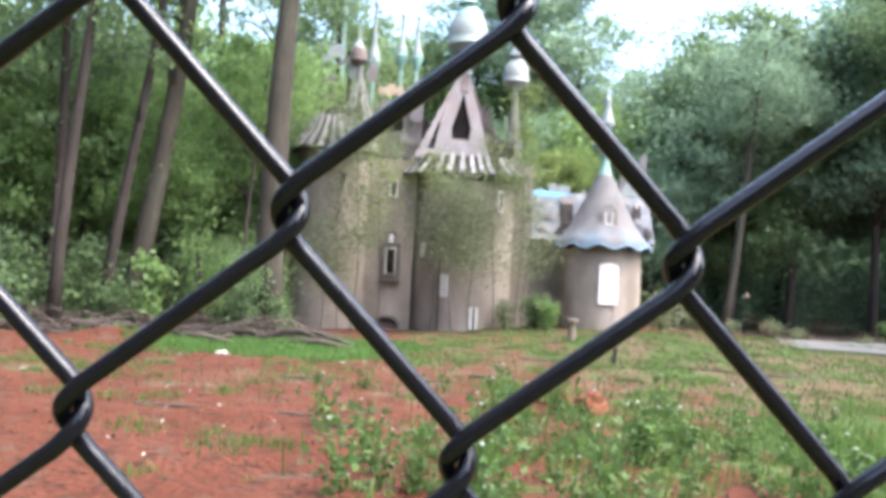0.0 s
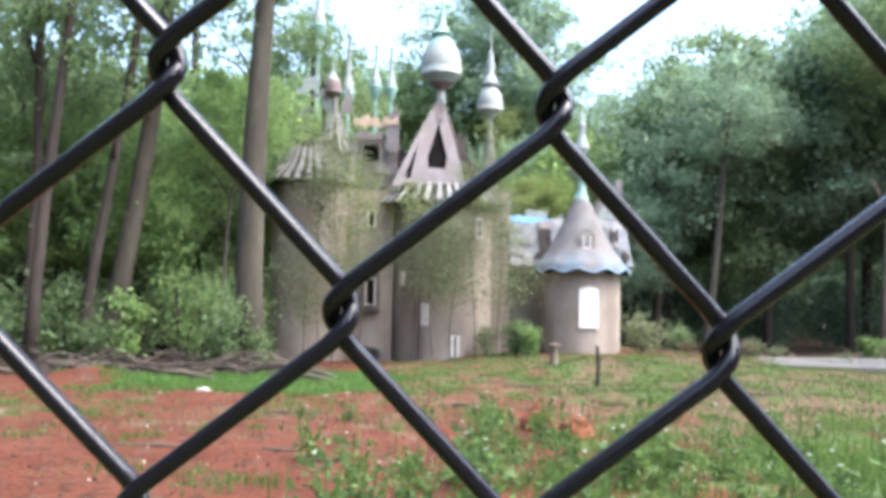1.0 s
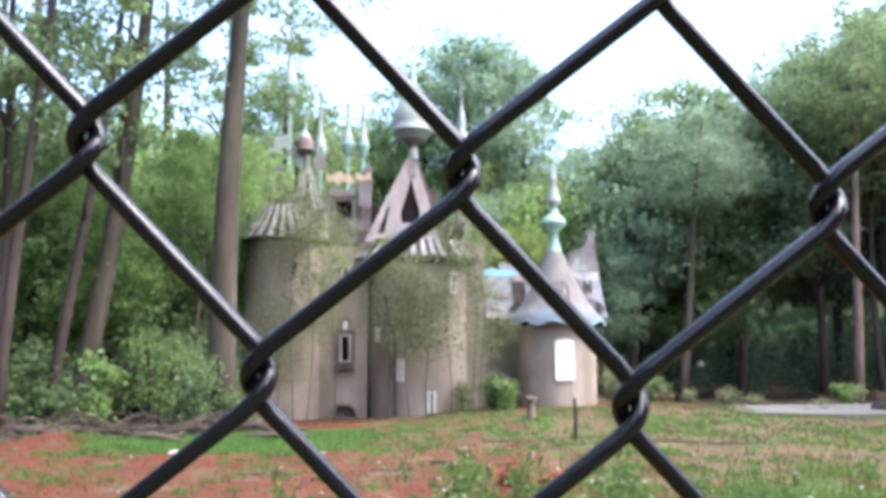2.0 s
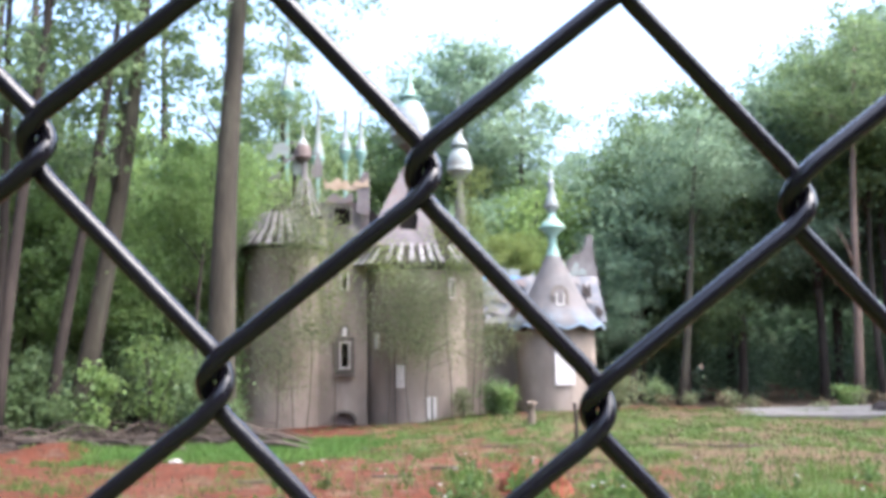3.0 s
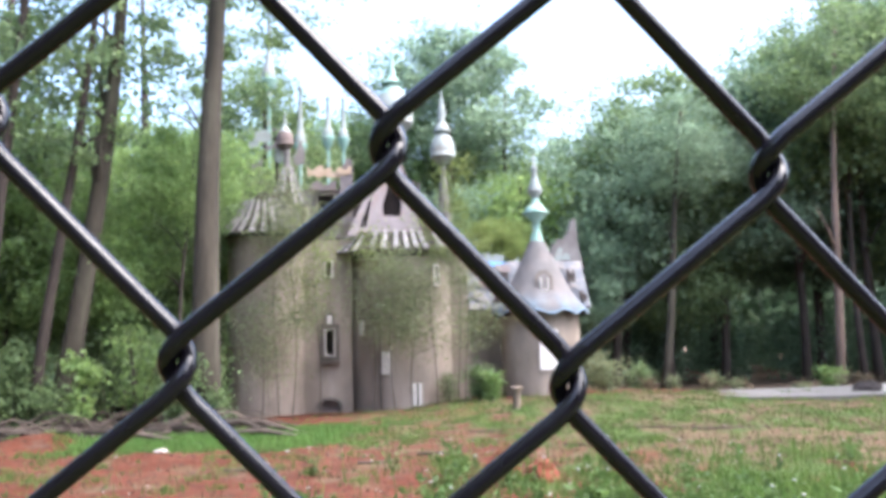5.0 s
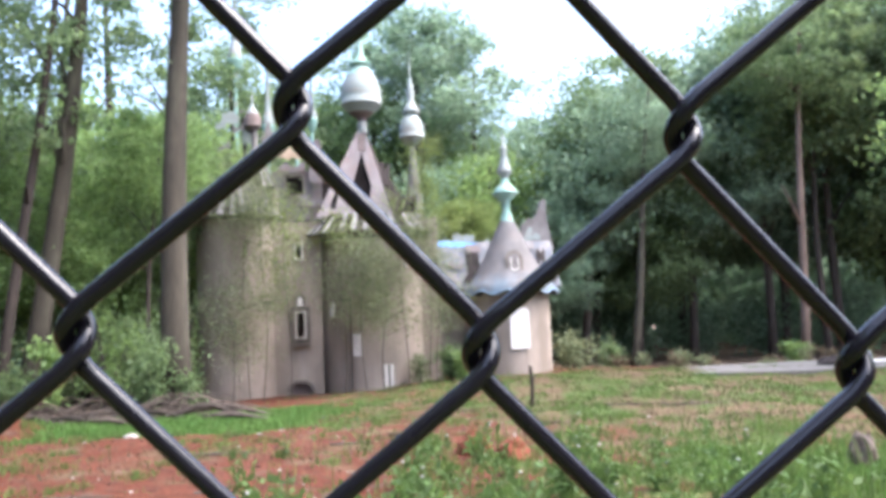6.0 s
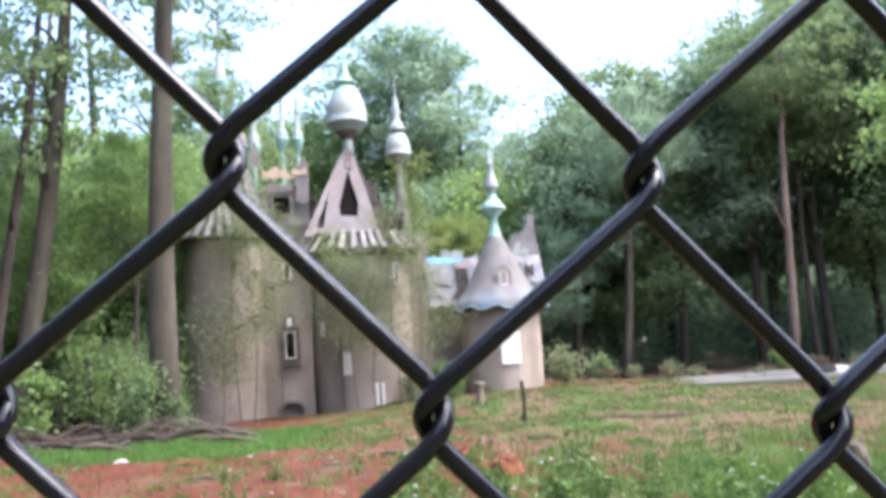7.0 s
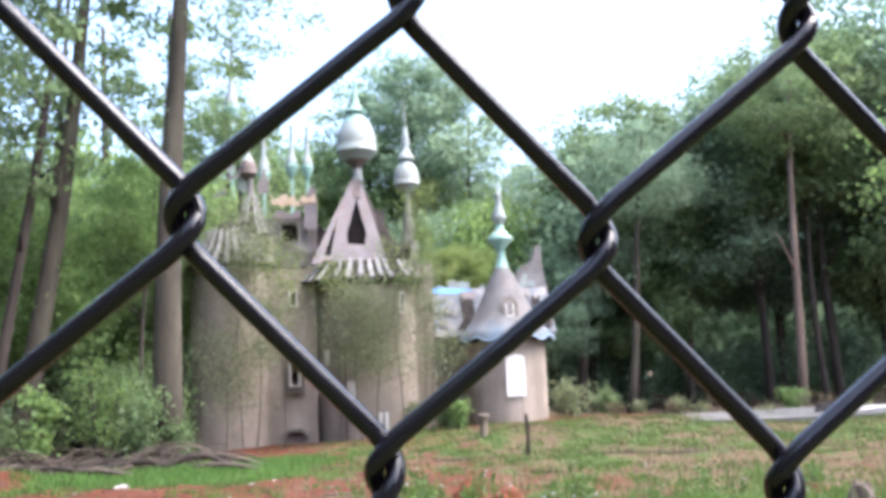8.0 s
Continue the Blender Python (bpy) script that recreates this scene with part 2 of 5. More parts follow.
def box(bm, c, s, m=None, bevel=0.0):
    made = bmesh.ops.create_cube(bm, size=1.0)
    vs = made["verts"]
    for v in vs:
        v.co = Vector((v.co.x * s[0], v.co.y * s[1], v.co.z * s[2]))
    if bevel:
        es = list({e for v in vs for e in v.link_edges})
        out = bmesh.ops.bevel(bm, geom=es, offset=bevel, segments=1, affect="EDGES")
        vs = list({v for f in out["faces"] for v in f.verts} | {v for v in vs if v.is_valid})
    for v in vs:
        v.co = (m @ v.co if m else v.co) + Vector(c)
    return vs


def lathe(bm, profile, segs=24, centre=(0, 0), wave=None, a0=0.0, a1=2 * math.pi):
    """Turns (radius, height) pairs round an upright axis; wave(angle, k) gives a change of (radius, height)."""
    full = abs(a1 - a0 - 2 * math.pi) < 1e-6
    rings = []
    for k, (r, z) in enumerate(profile):
        ring = []
        for i in range(segs if full else segs + 1):
            a = a0 + (a1 - a0) * i / segs
            dr, dz = wave(a, k) if wave else (0, 0)
            ring.append(bm.verts.new((centre[0] + (r + dr) * math.cos(a), centre[1] + (r + dr) * math.sin(a), z + dz)))
        rings.append(ring)
    for lo, hi in zip(rings, rings[1:]):
        n = len(lo)
        for i in range(n if full else n - 1):
            j = (i + 1) % n
            bm.faces.new((lo[i], lo[j], hi[j], hi[i]))
    return rings


def curved_wall(bm, centre, r, a0, a1, z0, z1, holes=(), step=7.0, z_step=0.6):
    """A wall bowed round centre, from angle a0 to a1 (degrees), with openings (a0, a1, z0, z1)."""
    A = sorted({round(a0 + (a1 - a0) * i / max(1, round((a1 - a0) / step)), 3) for i in range(round((a1 - a0) / step) + 1)}
               | {h[k] for h in holes for k in (0, 1)})
    Z = sorted({round(z0 + (z1 - z0) * i / max(1, round((z1 - z0) / z_step)), 3) for i in range(round((z1 - z0) / z_step) + 1)}
               | {h[k] for h in holes for k in (2, 3)})
    grid = [[bm.verts.new((centre[0] + r * math.cos(radians(a)), centre[1] + r * math.sin(radians(a)), z)) for a in A] for z in Z]
    for j in range(len(Z) - 1):
        for i in range(len(A) - 1):
            ca, cz = (A[i] + A[i + 1]) / 2, (Z[j] + Z[j + 1]) / 2
            if any(h[0] < ca < h[1] and h[2] < cz < h[3] for h in holes):
                continue
            bm.faces.new((grid[j][i], grid[j][i + 1], grid[j + 1][i + 1], grid[j + 1][i]))


def flat_wall(bm, p0, p1, z0, z1, holes=()):
    """An upright wall face from p0 to p1 in plan, with openings (s0, s1, z0, z1) along it."""
    d = Vector((p1[0] - p0[0], p1[1] - p0[1]))
    n = d.length
    S = sorted({0.0, n} | {h[k] for h in holes for k in (0, 1)})
    Z = sorted({z0, z1} | {h[k] for h in holes for k in (2, 3)})
    d /= n
    grid = [[bm.verts.new((p0[0] + d.x * s, p0[1] + d.y * s, z)) for s in S] for z in Z]
    for j in range(len(Z) - 1):
        for i in range(len(S) - 1):
            cs, cz = (S[i] + S[i + 1]) / 2, (Z[j] + Z[j + 1]) / 2
            if any(h[0] < cs < h[1] and h[2] < cz < h[3] for h in holes):
                continue
            bm.faces.new((grid[j][i], grid[j][i + 1], grid[j + 1][i + 1], grid[j + 1][i]))


def tube(bm, pts, radii, sides=8, cap=True):
    """A round tube along points."""
    rings = []
    pts = [Vector(p) for p in pts]
    ref = Vector((0.3, 1, 0.2)).normalized()
    for k, p in enumerate(pts):
        d = (pts[min(k + 1, len(pts) - 1)] - pts[max(k - 1, 0)]).normalized()
        x = (ref - d * ref.dot(d)).normalized()
        y = d.cross(x)
        r = radii[k] if isinstance(radii, (list, tuple)) else radii
        rings.append([bm.verts.new(p + (x * math.cos(2 * math.pi * i / sides) + y * math.sin(2 * math.pi * i / sides)) * r) for i in range(sides)])
    for lo, hi in zip(rings, rings[1:]):
        for i in range(sides):
            bm.faces.new((lo[i], lo[(i + 1) % sides], hi[(i + 1) % sides], hi[i]))
    if cap:
        bm.faces.new(rings[0][::-1])
        bm.faces.new(rings[-1])


def sheet_of_leaves(name, centres, sizes, rng, upright=0.0, narrow=0.5):
    """Many small four-cornered leaves, bent along the midrib."""
    n = len(centres)
    d = rng.normal(size=(n, 3))
    d[:, 2] += upright
    d /= np.linalg.norm(d, axis=1)[:, None]
    e = np.cross(d, rng.normal(size=(n, 3)))
    e /= np.linalg.norm(e, axis=1)[:, None] + 1e-9
    f = np.cross(d, e)
    s = np.asarray(sizes)[:, None]
    c = np.asarray(centres)
    v = np.stack([c - d * s * 0.5, c + e * s * narrow * 0.5 + f * s * 0.08, c + d * s * 0.5, c - e * s * narrow * 0.5 + f * s * 0.08], 1).reshape(-1, 3)
    me = bpy.data.meshes.new(name)
    me.vertices.add(4 * n)
    me.vertices.foreach_set("co", v.ravel())
    me.loops.add(4 * n)
    me.loops.foreach_set("vertex_index", np.arange(4 * n))
    me.polygons.add(n)
    me.polygons.foreach_set("loop_start", np.arange(0, 4 * n, 4))
    me.update(calc_edges=True)
    return me


# ---- ground ----
def ground_z(x, y):
    """Nearly level yard: a slight rise towards the turret and the slab, a dip by the woods."""
    x, y = max(-30.0, min(40.0, x)), max(-30.0, min(90.0, y))
    rise = 0.32 / (1 + math.exp(-(x - 0.5) * 0.9)) / (1 + math.exp(-(y - 20) * 0.6))
    rise *= 1 - 0.55 / (1 + math.exp(-(x - 7.5) * 1.1))
    rise -= 0.25 / (1 + math.exp(-(y - 29.5) * 1.2)) / (1 + math.exp(-(x - 5.5) * 1.2))
    dip = -0.12 / (1 + math.exp((x + 2) * 0.8)) / (1 + math.exp(-(y - 21) * 0.6))
    bumps = 0.05 * noise.noise((x * 0.35, y * 0.35, 0)) + 0.025 * noise.noise((x * 1.3, y * 1.3, 4)) + 0.012 * noise.noise((x * 4, y * 4, 9))
    bumps += 0.26 * math.exp(-((x + 7.3) / 0.9) ** 2 - ((y - 17.4) / 0.7) ** 2) + 0.07 * noise.noise((x * 0.9, y * 0.9, 12))
    near = min(1.0, max(0.0, (60 - abs(y - 10)) / 30))
    return (rise + dip + bumps) * near


def soft_in(v, a, b, w):
    lo, hi = max(-30.0, min(30.0, (v - a) / w)), max(-30.0, min(30.0, (v - b) / w))
    return 1 / (1 + math.exp(-lo)) / (1 + math.exp(hi))


def cover(x, y):
    """Green, straw and leaf litter shares of the ground at a place."""
    n = noise.noise((x * 0.45, y * 0.45, 2)) * 0.5 + noise.noise((x * 1.1, y * 1.1, 7)) * 0.3
    green = 0.9 * soft_in(x, -6.5 + n, -1.3 + n, 0.3) * soft_in(y, 15.6 + n, 20.5, 0.4)
    m = noise.noise((x * 1.9, y * 1.1, 17)) * 0.6 + noise.noise((x * 0.7, y * 0.5, 21)) * 0.6
    green = max(green, (0.52 + 0.5 * m) * soft_in(x, 0.2 + (y - 6) * 0.1 + n, 40, 0.5) * soft_in(y, -5, 13.5 + 2 * n, 0.8))
    green = max(green, 0.9 * soft_in(x, 2.9 + n, 9, 0.3) * soft_in(y, 7.0, 10.8 + n, 0.4))
    green = max(green, (0.52 + 0.55 * m) * soft_in(x, -2, 14, 0.8) * soft_in(y, 13.5 + 2 * n, 27, 1.2))
    green = max(green, 0.55 * soft_in(x, -9, -4.5, 0.6) * soft_in(y, 11.5, 14 + n, 0.5))
    green = max(green, 0.55 * soft_in(x, -3.6 + n, -1.0, 0.4) * soft_in(y, 12.4, 13.6 + n, 0.3))
    green = max(green, 0.6 * (y < 2.0) + 0.0)
    straw = (0.7 - 0.3 * m) * soft_in(x, 1.0, 14, 0.8) * soft_in(y, 10.5, 26, 1.0) + 0.2 * n
    straw = max(straw, (0.5 - 0.3 * m) * soft_in(x, -3, 3, 0.8) * soft_in(y, 12.5, 26, 1.0))
    straw = max(straw, (0.42 + 0.5 * m) * soft_in(x, -9, 1, 0.8) * soft_in(y, 9.5, 15.5, 1.0))
    litter = soft_in(y, 27.5, 900, 1.0)
    litter = max(litter, soft_in(x, -900, -5.8 + n, 0.5) * soft_in(y, 20.8, 900, 0.6))
    litter = max(litter, soft_in(x, -900, -9.5 + n, 0.6) * soft_in(y, 16, 900, 1.0))
    return green, straw, litter


def make_ground():
    xs = np.concatenate([np.linspace(-600, -40, 12)[:-1], np.linspace(-40, -12, 22)[:-1], np.linspace(-12, 16, 150), np.linspace(16, 45, 22)[1:], np.linspace(45, 600, 12)[1:]])
    ys = np.concatenate([np.linspace(-600, -10, 10)[:-1], np.linspace(-10, 4, 20)[:-1], np.linspace(4, 30, 160), np.linspace(30, 80, 26)[1:], np.linspace(80, 900, 12)[1:]])
    me = bpy.data.meshes.new("ground")
    nx, ny = len(xs), len(ys)
    verts = [(x, y, ground_z(x, y)) for y in ys for x in xs]
    faces = [(j * nx + i, j * nx + i + 1, (j + 1) * nx + i + 1, (j + 1) * nx + i) for j in range(ny - 1) for i in range(nx - 1)]
    me.from_pydata(verts, [], faces)
    at = me.color_attributes.new("cover", "FLOAT_COLOR", "POINT")
    at.data.foreach_set("color", np.array([(*cover(v[0], v[1]), 1.0) for v in verts], dtype=np.float32).ravel())
    me.polygons.foreach_set("use_smooth", [True] * len(me.polygons))
    me.materials.append(GROUND)
    return tagged(new("ground", me), "red clay yard with patches of grass and straw", "ground", kind="structure")


make_ground()


# ---- chain-link fence close to the camera ----
FENCE_A, FENCE_B, WIRE_R = 0.03675, 0.04304, 0.00186
FENCE_O = Vector((0.0088, 0.1707, 1.634))
fe1 = Vector((0.03662, 0.00145, -0.00275)).normalized()
fe3 = Vector((0.00324, -0.00481, 0.04265)).normalized()
fe3 = (fe3 - fe1 * fe1.dot(fe3)).normalized()
fe2 = fe3.cross(fe1)
FENCE_M = Matrix.Translation(FENCE_O) @ Matrix((fe1, fe2, fe3)).transposed().to_4x4()


def smooth_path(points, steps):
    """A Catmull-Rom path through points."""
    out = []
    P = [Vector(p) for p in points]
    for k in range(1, len(P) - 2):
        a, b, c, d = P[k - 1], P[k], P[k + 1], P[k + 2]
        n = steps(k)
        for i in range(n):
            t = i / n
            out.append(0.5 * ((2 * b) + (c - a) * t + (2 * a - 5 * b + 4 * c - d) * t * t + (3 * b - a - 3 * c + d) * t ** 3))
    return out


def fence_wire(low, high):
    """One zigzag wire between two node columns: rising strokes in front, falling strokes behind, hooked at each node."""
    A, B, K, d = FENCE_A, FENCE_B, 0.0047, WIRE_R * 1.03
    pts = []
    for j in range(low, high + 1):
        right = j % 2 != 0
        nx = A if right else 0.0
        s = 1 if right else -1
        z = j * B
        y_in, y_out = (-d, d) if right else (d, -d)
        rise = (B - 2 * K) / A
        for e, y in ((-1, y_in), (1, y_out)):
            stroke = [(nx - s * u, y, z + e * (K + u * rise)) for u in (0.0135, 0.0050, 0.0016)]
            bend = [(nx + s * 0.0009, y * 0.85, z + e * K * 0.62), (nx + s * 0.0017, y * 0.45, z + e * K * 0.28)]
            pts += stroke + bend if e < 0 else [(nx + s * 0.0019, 0, z)] + bend[::-1] + stroke[::-1]
    path = smooth_path(pts, lambda k: 2)
    bm = bmesh.new()
    tube(bm, path, WIRE_R, 10)
    return bm


fence = thing("chain_link_fence", "black vinyl-coated chain-link fence mesh standing on the ground", "fence")
fence.matrix_world = FENCE_M
first_wire = None
for col in range(-22, 23):
    # columns start on even or odd nodes in turn
    if first_wire is None:
        first_wire = part("wire", fence_wire(-38, 6), VINYL, fence, smooth=True)
        wire = first_wire
    else:
        wire = new("wire", first_wire.data)
        wire.parent = fence
    flip = col % 2 != 0
    wire.location = (col * FENCE_A, 0, FENCE_B if flip else 0.0)

# ---- the castle ----
castle = thing("castle", "derelict grey stucco fairy-tale castle with turrets and broken roofs", "castle")


def ragged(name, c, w, h, slope, mat, parent, label, seed, n=7, d=0.03):
    """A torn-edged flat piece, leaning back by slope."""
    rr = random.Random(seed)
    bm = bmesh.new()
    steps = 5 + n % 3
    pts = []
    for i in range(4):
        # uneven lower edge
        pts.append((w * (i / 3 - 0.5) * rr.uniform(0.75, 1.05), -h / 2 * rr.uniform(0.45, 1.05)))
    level = rr.uniform(0.1, 0.5)
    for i in range(steps):
        # stepped and splintered upper edge
        x0, x1 = w / 2 - w * i / steps, w / 2 - w * (i + 1) / steps
        pts.append((x0 - 0.012 * w, h * level))
        level = min(0.65, max(-0.2, level + rr.uniform(-0.5, 0.5)))
        pts.append((x1 + rr.uniform(0.0, 0.6) * w / steps, h * level))
    n = len(pts)
    front = [bm.verts.new((c[0] + p, c[1] + q * slope - d / 2, c[2] + q)) for p, q in pts]
    back = [bm.verts.new((c[0] + p, c[1] + q * slope + d / 2, c[2] + q)) for p, q in pts]
    bm.faces.new(front)
    bm.faces.new(back[::-1])
    for i in range(n):
        bm.faces.new((front[i], front[(i + 1) % n], back[(i + 1) % n], back[i]))
    return part(name, bm, mat, parent, label)


def dormer_window(bm_frame, c, w, h, depth=0.1, bar=0.05):
    """A rectangular surround of four bars."""
    x, y, z = c
    box(bm_frame, (x - w / 2, y, z), (bar, depth, h + bar), bevel=0.008)
    box(bm_frame, (x + w / 2, y, z), (bar, depth, h + bar), bevel=0.008)
    box(bm_frame, (x, y, z + h / 2), (w - bar, depth, bar), bevel=0.008)
    box(bm_frame, (x, y, z - h / 2), (w - bar, depth, bar), bevel=0.008)


def window(c, w, h, parent, label, frame_mat=FRAME, bar=0.05, sill=True):
    bm = bmesh.new()
    dormer_window(bm, c, w, h, bar=bar)
    win = part("window", bm, frame_mat, parent, label)
    if sill:
        bm = bmesh.new()
        box(bm, (c[0], c[1] - 0.06, c[2] - h / 2 - bar), (w + 0.14, 0.16, 0.05), bevel=0.01)
        part("sill", bm, frame_mat, win)
    return win


def arched(bm, c, w, h, depth, round_by=1.0, tilt=None):
    """A board with a rounded head."""
    n = 10
    pts = [(-w / 2, -h / 2), (w / 2, -h / 2)]
    ry = w * 0.5 * round_by
    for i in range(n + 1):
        a = math.pi * i / n
        pts.append((w / 2 * math.cos(a), h / 2 - ry + ry * math.sin(a)))
    front = [bm.verts.new(Vector(c) + (tilt @ Vector((x, -depth / 2, z)) if tilt else Vector((x, -depth / 2, z)))) for x, z in pts]
    back = [bm.verts.new(Vector(c) + (tilt @ Vector((x, depth / 2, z)) if tilt else Vector((x, depth / 2, z)))) for x, z in pts]
    bm.faces.new(front)
    bm.faces.new(back[::-1])
    for i in range(len(pts)):
        j = (i + 1) % len(pts)
        bm.faces.new((front[i], front[j], back[j], back[i]))


def lath_skirt(name, centre, r0, z0, r1, z1, count, parent, gap=0.35, seed=1, a0=180, a1=360, flare=0.06):
    """A flared skirt roof: charred boarding under separate pale laths, some missing."""
    rnd = random.Random(seed)
    bm = bmesh.new()
    mid = ((r0 * 0.42 + r1 * 0.58), (z0 * 0.5 + z1 * 0.5) - flare)
    lathe(bm, [(r0, z0 - 0.05), (r0, z0), mid, (r1, z1)], 40, centre)
    skirt = part(name, bm, CHARRED, parent, "dark skirt roof with pale laths")
    bm = bmesh.new()
    w = 2 * math.pi * r0 / count * 0.5
    box_pts = []
    for s in (-1, 1):
        box_pts.append([(r0 + 0.02, s * w / 2, z0 + 0.0), (mid[0] + 0.02, s * w * 0.42, mid[1] + 0.03), (r1 + 0.02, s * w * 0.3, z1 + 0.02)])
    cols = []
    for side in box_pts:
        cols.append([[bm.verts.new((p[0], p[1], p[2] + h)) for p in side] for h in (0.0, 0.03)])
    for i in range(2):
        bm.faces.new((cols[0][1][i], cols[1][1][i], cols[1][1][i + 1], cols[0][1][i + 1]))
        bm.faces.new((cols[0][0][i], cols[0][1][i], cols[0][1][i + 1], cols[0][0][i + 1]))
        bm.faces.new((cols[1][0][i], cols[1][0][i + 1], cols[1][1][i + 1], cols[1][1][i]))
    bm.faces.new((cols[0][0][0], cols[1][0][0], cols[1][1][0], cols[0][1][0]))
    first = part("lath", bm, LATH, skirt)
    first.location = (*centre, 0)
    first.rotation_euler.z = radians(a0)
    for i in range(1, count):
        if rnd.random() < gap * 0.45:
            continue
        o = new("lath", first.data)
        o.parent = skirt
        o.location = (centre[0], centre[1], rnd.uniform(-0.02, 0.02))
        o.rotation_euler.z = radians(a0 + 360 * i / count + rnd.uniform(-1.4, 1.4))
        o.scale = (1, rnd.uniform(0.6, 1.2), 1)
    return skirt


def onion(name, c, r, parent, top, mat=LEAD, tip=VERDIGRIS, cup=RUST, collar=True):
    """An egg-shaped finial: a dark cup, a banded bulb and a green tapering top with a spike."""
    x, y, z = c
    bm = bmesh.new()
    lathe(bm, [(r * k, z + r * h) for k, h in ((0.6, -0.8), (0.78, -0.66), (0.92, -0.46), (0.98, -0.42), (0.99, -0.34), (0.955, -0.32), (0.985, 0.0), (0.96, 0.3), (0.9, 0.55), (0.8, 0.82), (0.68, 1.05))], 36, (x, y))
    bulb = part(name, bm, mat, parent, "pale egg-shaped finial with a band", smooth=True)
    bm = bmesh.new()
    lathe(bm, [(r * k, z + r * h) for k, h in ((0.2, -1.35), (0.22, -1.08), (0.3, -1.02), (0.46, -0.92), (0.6, -0.8))], 28, (x, y))
    part("cup", bm, cup, bulb, "brown rusty cup under the bulb", smooth=True)
    bm = bmesh.new()
    prof = [(r * k, z + r * h) for k, h in ((0.68, 1.05), (0.52, 1.3), (0.38, 1.5))]
    if collar:
        prof += [(r * k, z + r * h) for k, h in ((0.36, 1.56), (0.56, 1.6), (0.56, 1.66), (0.3, 1.78))]
    prof += [(r * 0.2, z + r * 2.05), (r * 0.14, z + r * 2.4), (0.025, z + r * 2.4 + (top - z - r * 2.4) * 0.6), (0.008, top)]
    lathe(bm, prof, 24, (x, y))
    part("spike", bm, tip, bulb, "green copper top and spike", smooth=True)
    return bulb


def spire(c, r, h, parent, mat=VERDIGRIS):
    """A slender spire with a small bulb and a needle."""
    x, y, z = c
    bm = bmesh.new()
    lathe(bm, [(r, z), (r * 1.1, z + h * 0.03), (r * 0.8, z + h * 0.1), (r * 0.5, z + h * 0.2), (r * 0.34, z + h * 0.4), (r * 0.2, z + h * 0.68), (r * 0.5, z + h * 0.7), (r * 0.14, z + h * 0.74), (0.012, z + h)], 16, (x, y))
    return part("spire", bm, mat, parent, "slender pale green spire", smooth=True)


# round tower by the big tree
LT = (-4.37, 25.7)
bm = bmesh.new()
curved_wall(bm, LT, 1.14, 160, 380, -0.4, 5.02, [(288, 294, 3.9, 4.3)])
w = solid(part("tower_wall", bm, STUCCO, castle, "stained stucco round tower"), 0.2, -1.0)
# cornice in charred colour, painting the dark band under the skirt roof
bm = bmesh.new()
lathe(bm, [(1.24, 4.9), (1.26, 4.98), (1.16, 5.02)], 32, LT)
part("cornice", bm, CHARRED, castle)
lath_skirt("tower_roof", (LT[0] - 0.07, LT[1]), 1.36, 5.02, 0.62, 6.0, 26, castle, gap=0.3, seed=3)
bm = bmesh.new()
lathe(bm, [(0.62, 5.9), (0.45, 6.15), (0.3, 6.3)], 8, LT)
part("roof_stump", bm, CHARRED, castle, "burnt stump of the tower roof")
# broken posts of the lost roof
rnd = random.Random(12)
for k in range(6):
    bm = bmesh.new()
    a = math.pi + 0.35 + k * 0.5
    x0, y0 = LT[0] + 0.75 * math.cos(a), LT[1] + 0.75 * math.sin(a)
    tube(bm, [(x0, y0, 5.5), (x0 * 0.6 + LT[0] * 0.4 + rnd.uniform(-0.1, 0.1), y0 * 0.6 + LT[1] * 0.4, rnd.uniform(6.0, 6.5))], 0.035, 5)
    part("broken_rafter", bm, CHARRED, castle)

# wall between the towers
bm = bmesh.new()
flat_wall(bm, (-3.35, 25.3), (-1.95, 25.3), -0.4, 4.85, [(0.66, 0.92, 1.55, 2.28), (0.68, 0.86, 3.78, 4.22), (0.46, 1.06, -0.02, 0.3)])
solid(part("curtain_wall", bm, STUCCO, castle, "stained stucco wall between two towers"), 0.25, -1.0)
window((-2.56, 25.26, 1.915), 0.44, 0.92, castle, "dark window with a carved surround", bar=0.11)
window((-2.56, 25.2, 1.915), 0.26, 0.72, castle, "inner window frame", PALE_FRAME, bar=0.035, sill=False)
bm = bmesh.new()
arched(bm, (-2.56, 25.25, 2.60), 0.3, 0.34, 0.09)
hood = part("window_hood", bm, FRAME, castle)
bm = bmesh.new()
arched(bm, (-2.56, 25.195, 2.57), 0.14, 0.24, 0.03)
part("hood_panel", bm, WHITE, hood, "small white panel")
window((-2.58, 25.27, 4.0), 0.2, 0.46, castle, "narrow dark window", PALE_FRAME, bar=0.035, sill=False)
# low arched vent near the ground
bm = bmesh.new()
for i in range(9):
    a = math.pi * i / 8
    box(bm, (-2.59 + 0.33 * math.cos(a), 25.26, 0.12 + 0.22 * math.sin(a)), (0.1, 0.12, 0.1), Matrix.Rotation(-a, 4, "Y"), bevel=0.01)
part("low_arch", bm, FRAME, castle, "low arched opening by the ground")
bm = bmesh.new()
arched(bm, (-2.59, 25.42, 0.14), 0.6, 0.36, 0.05, 0.7)
part("low_panel", bm, RUST, castle, "brown panel inside the low arch")

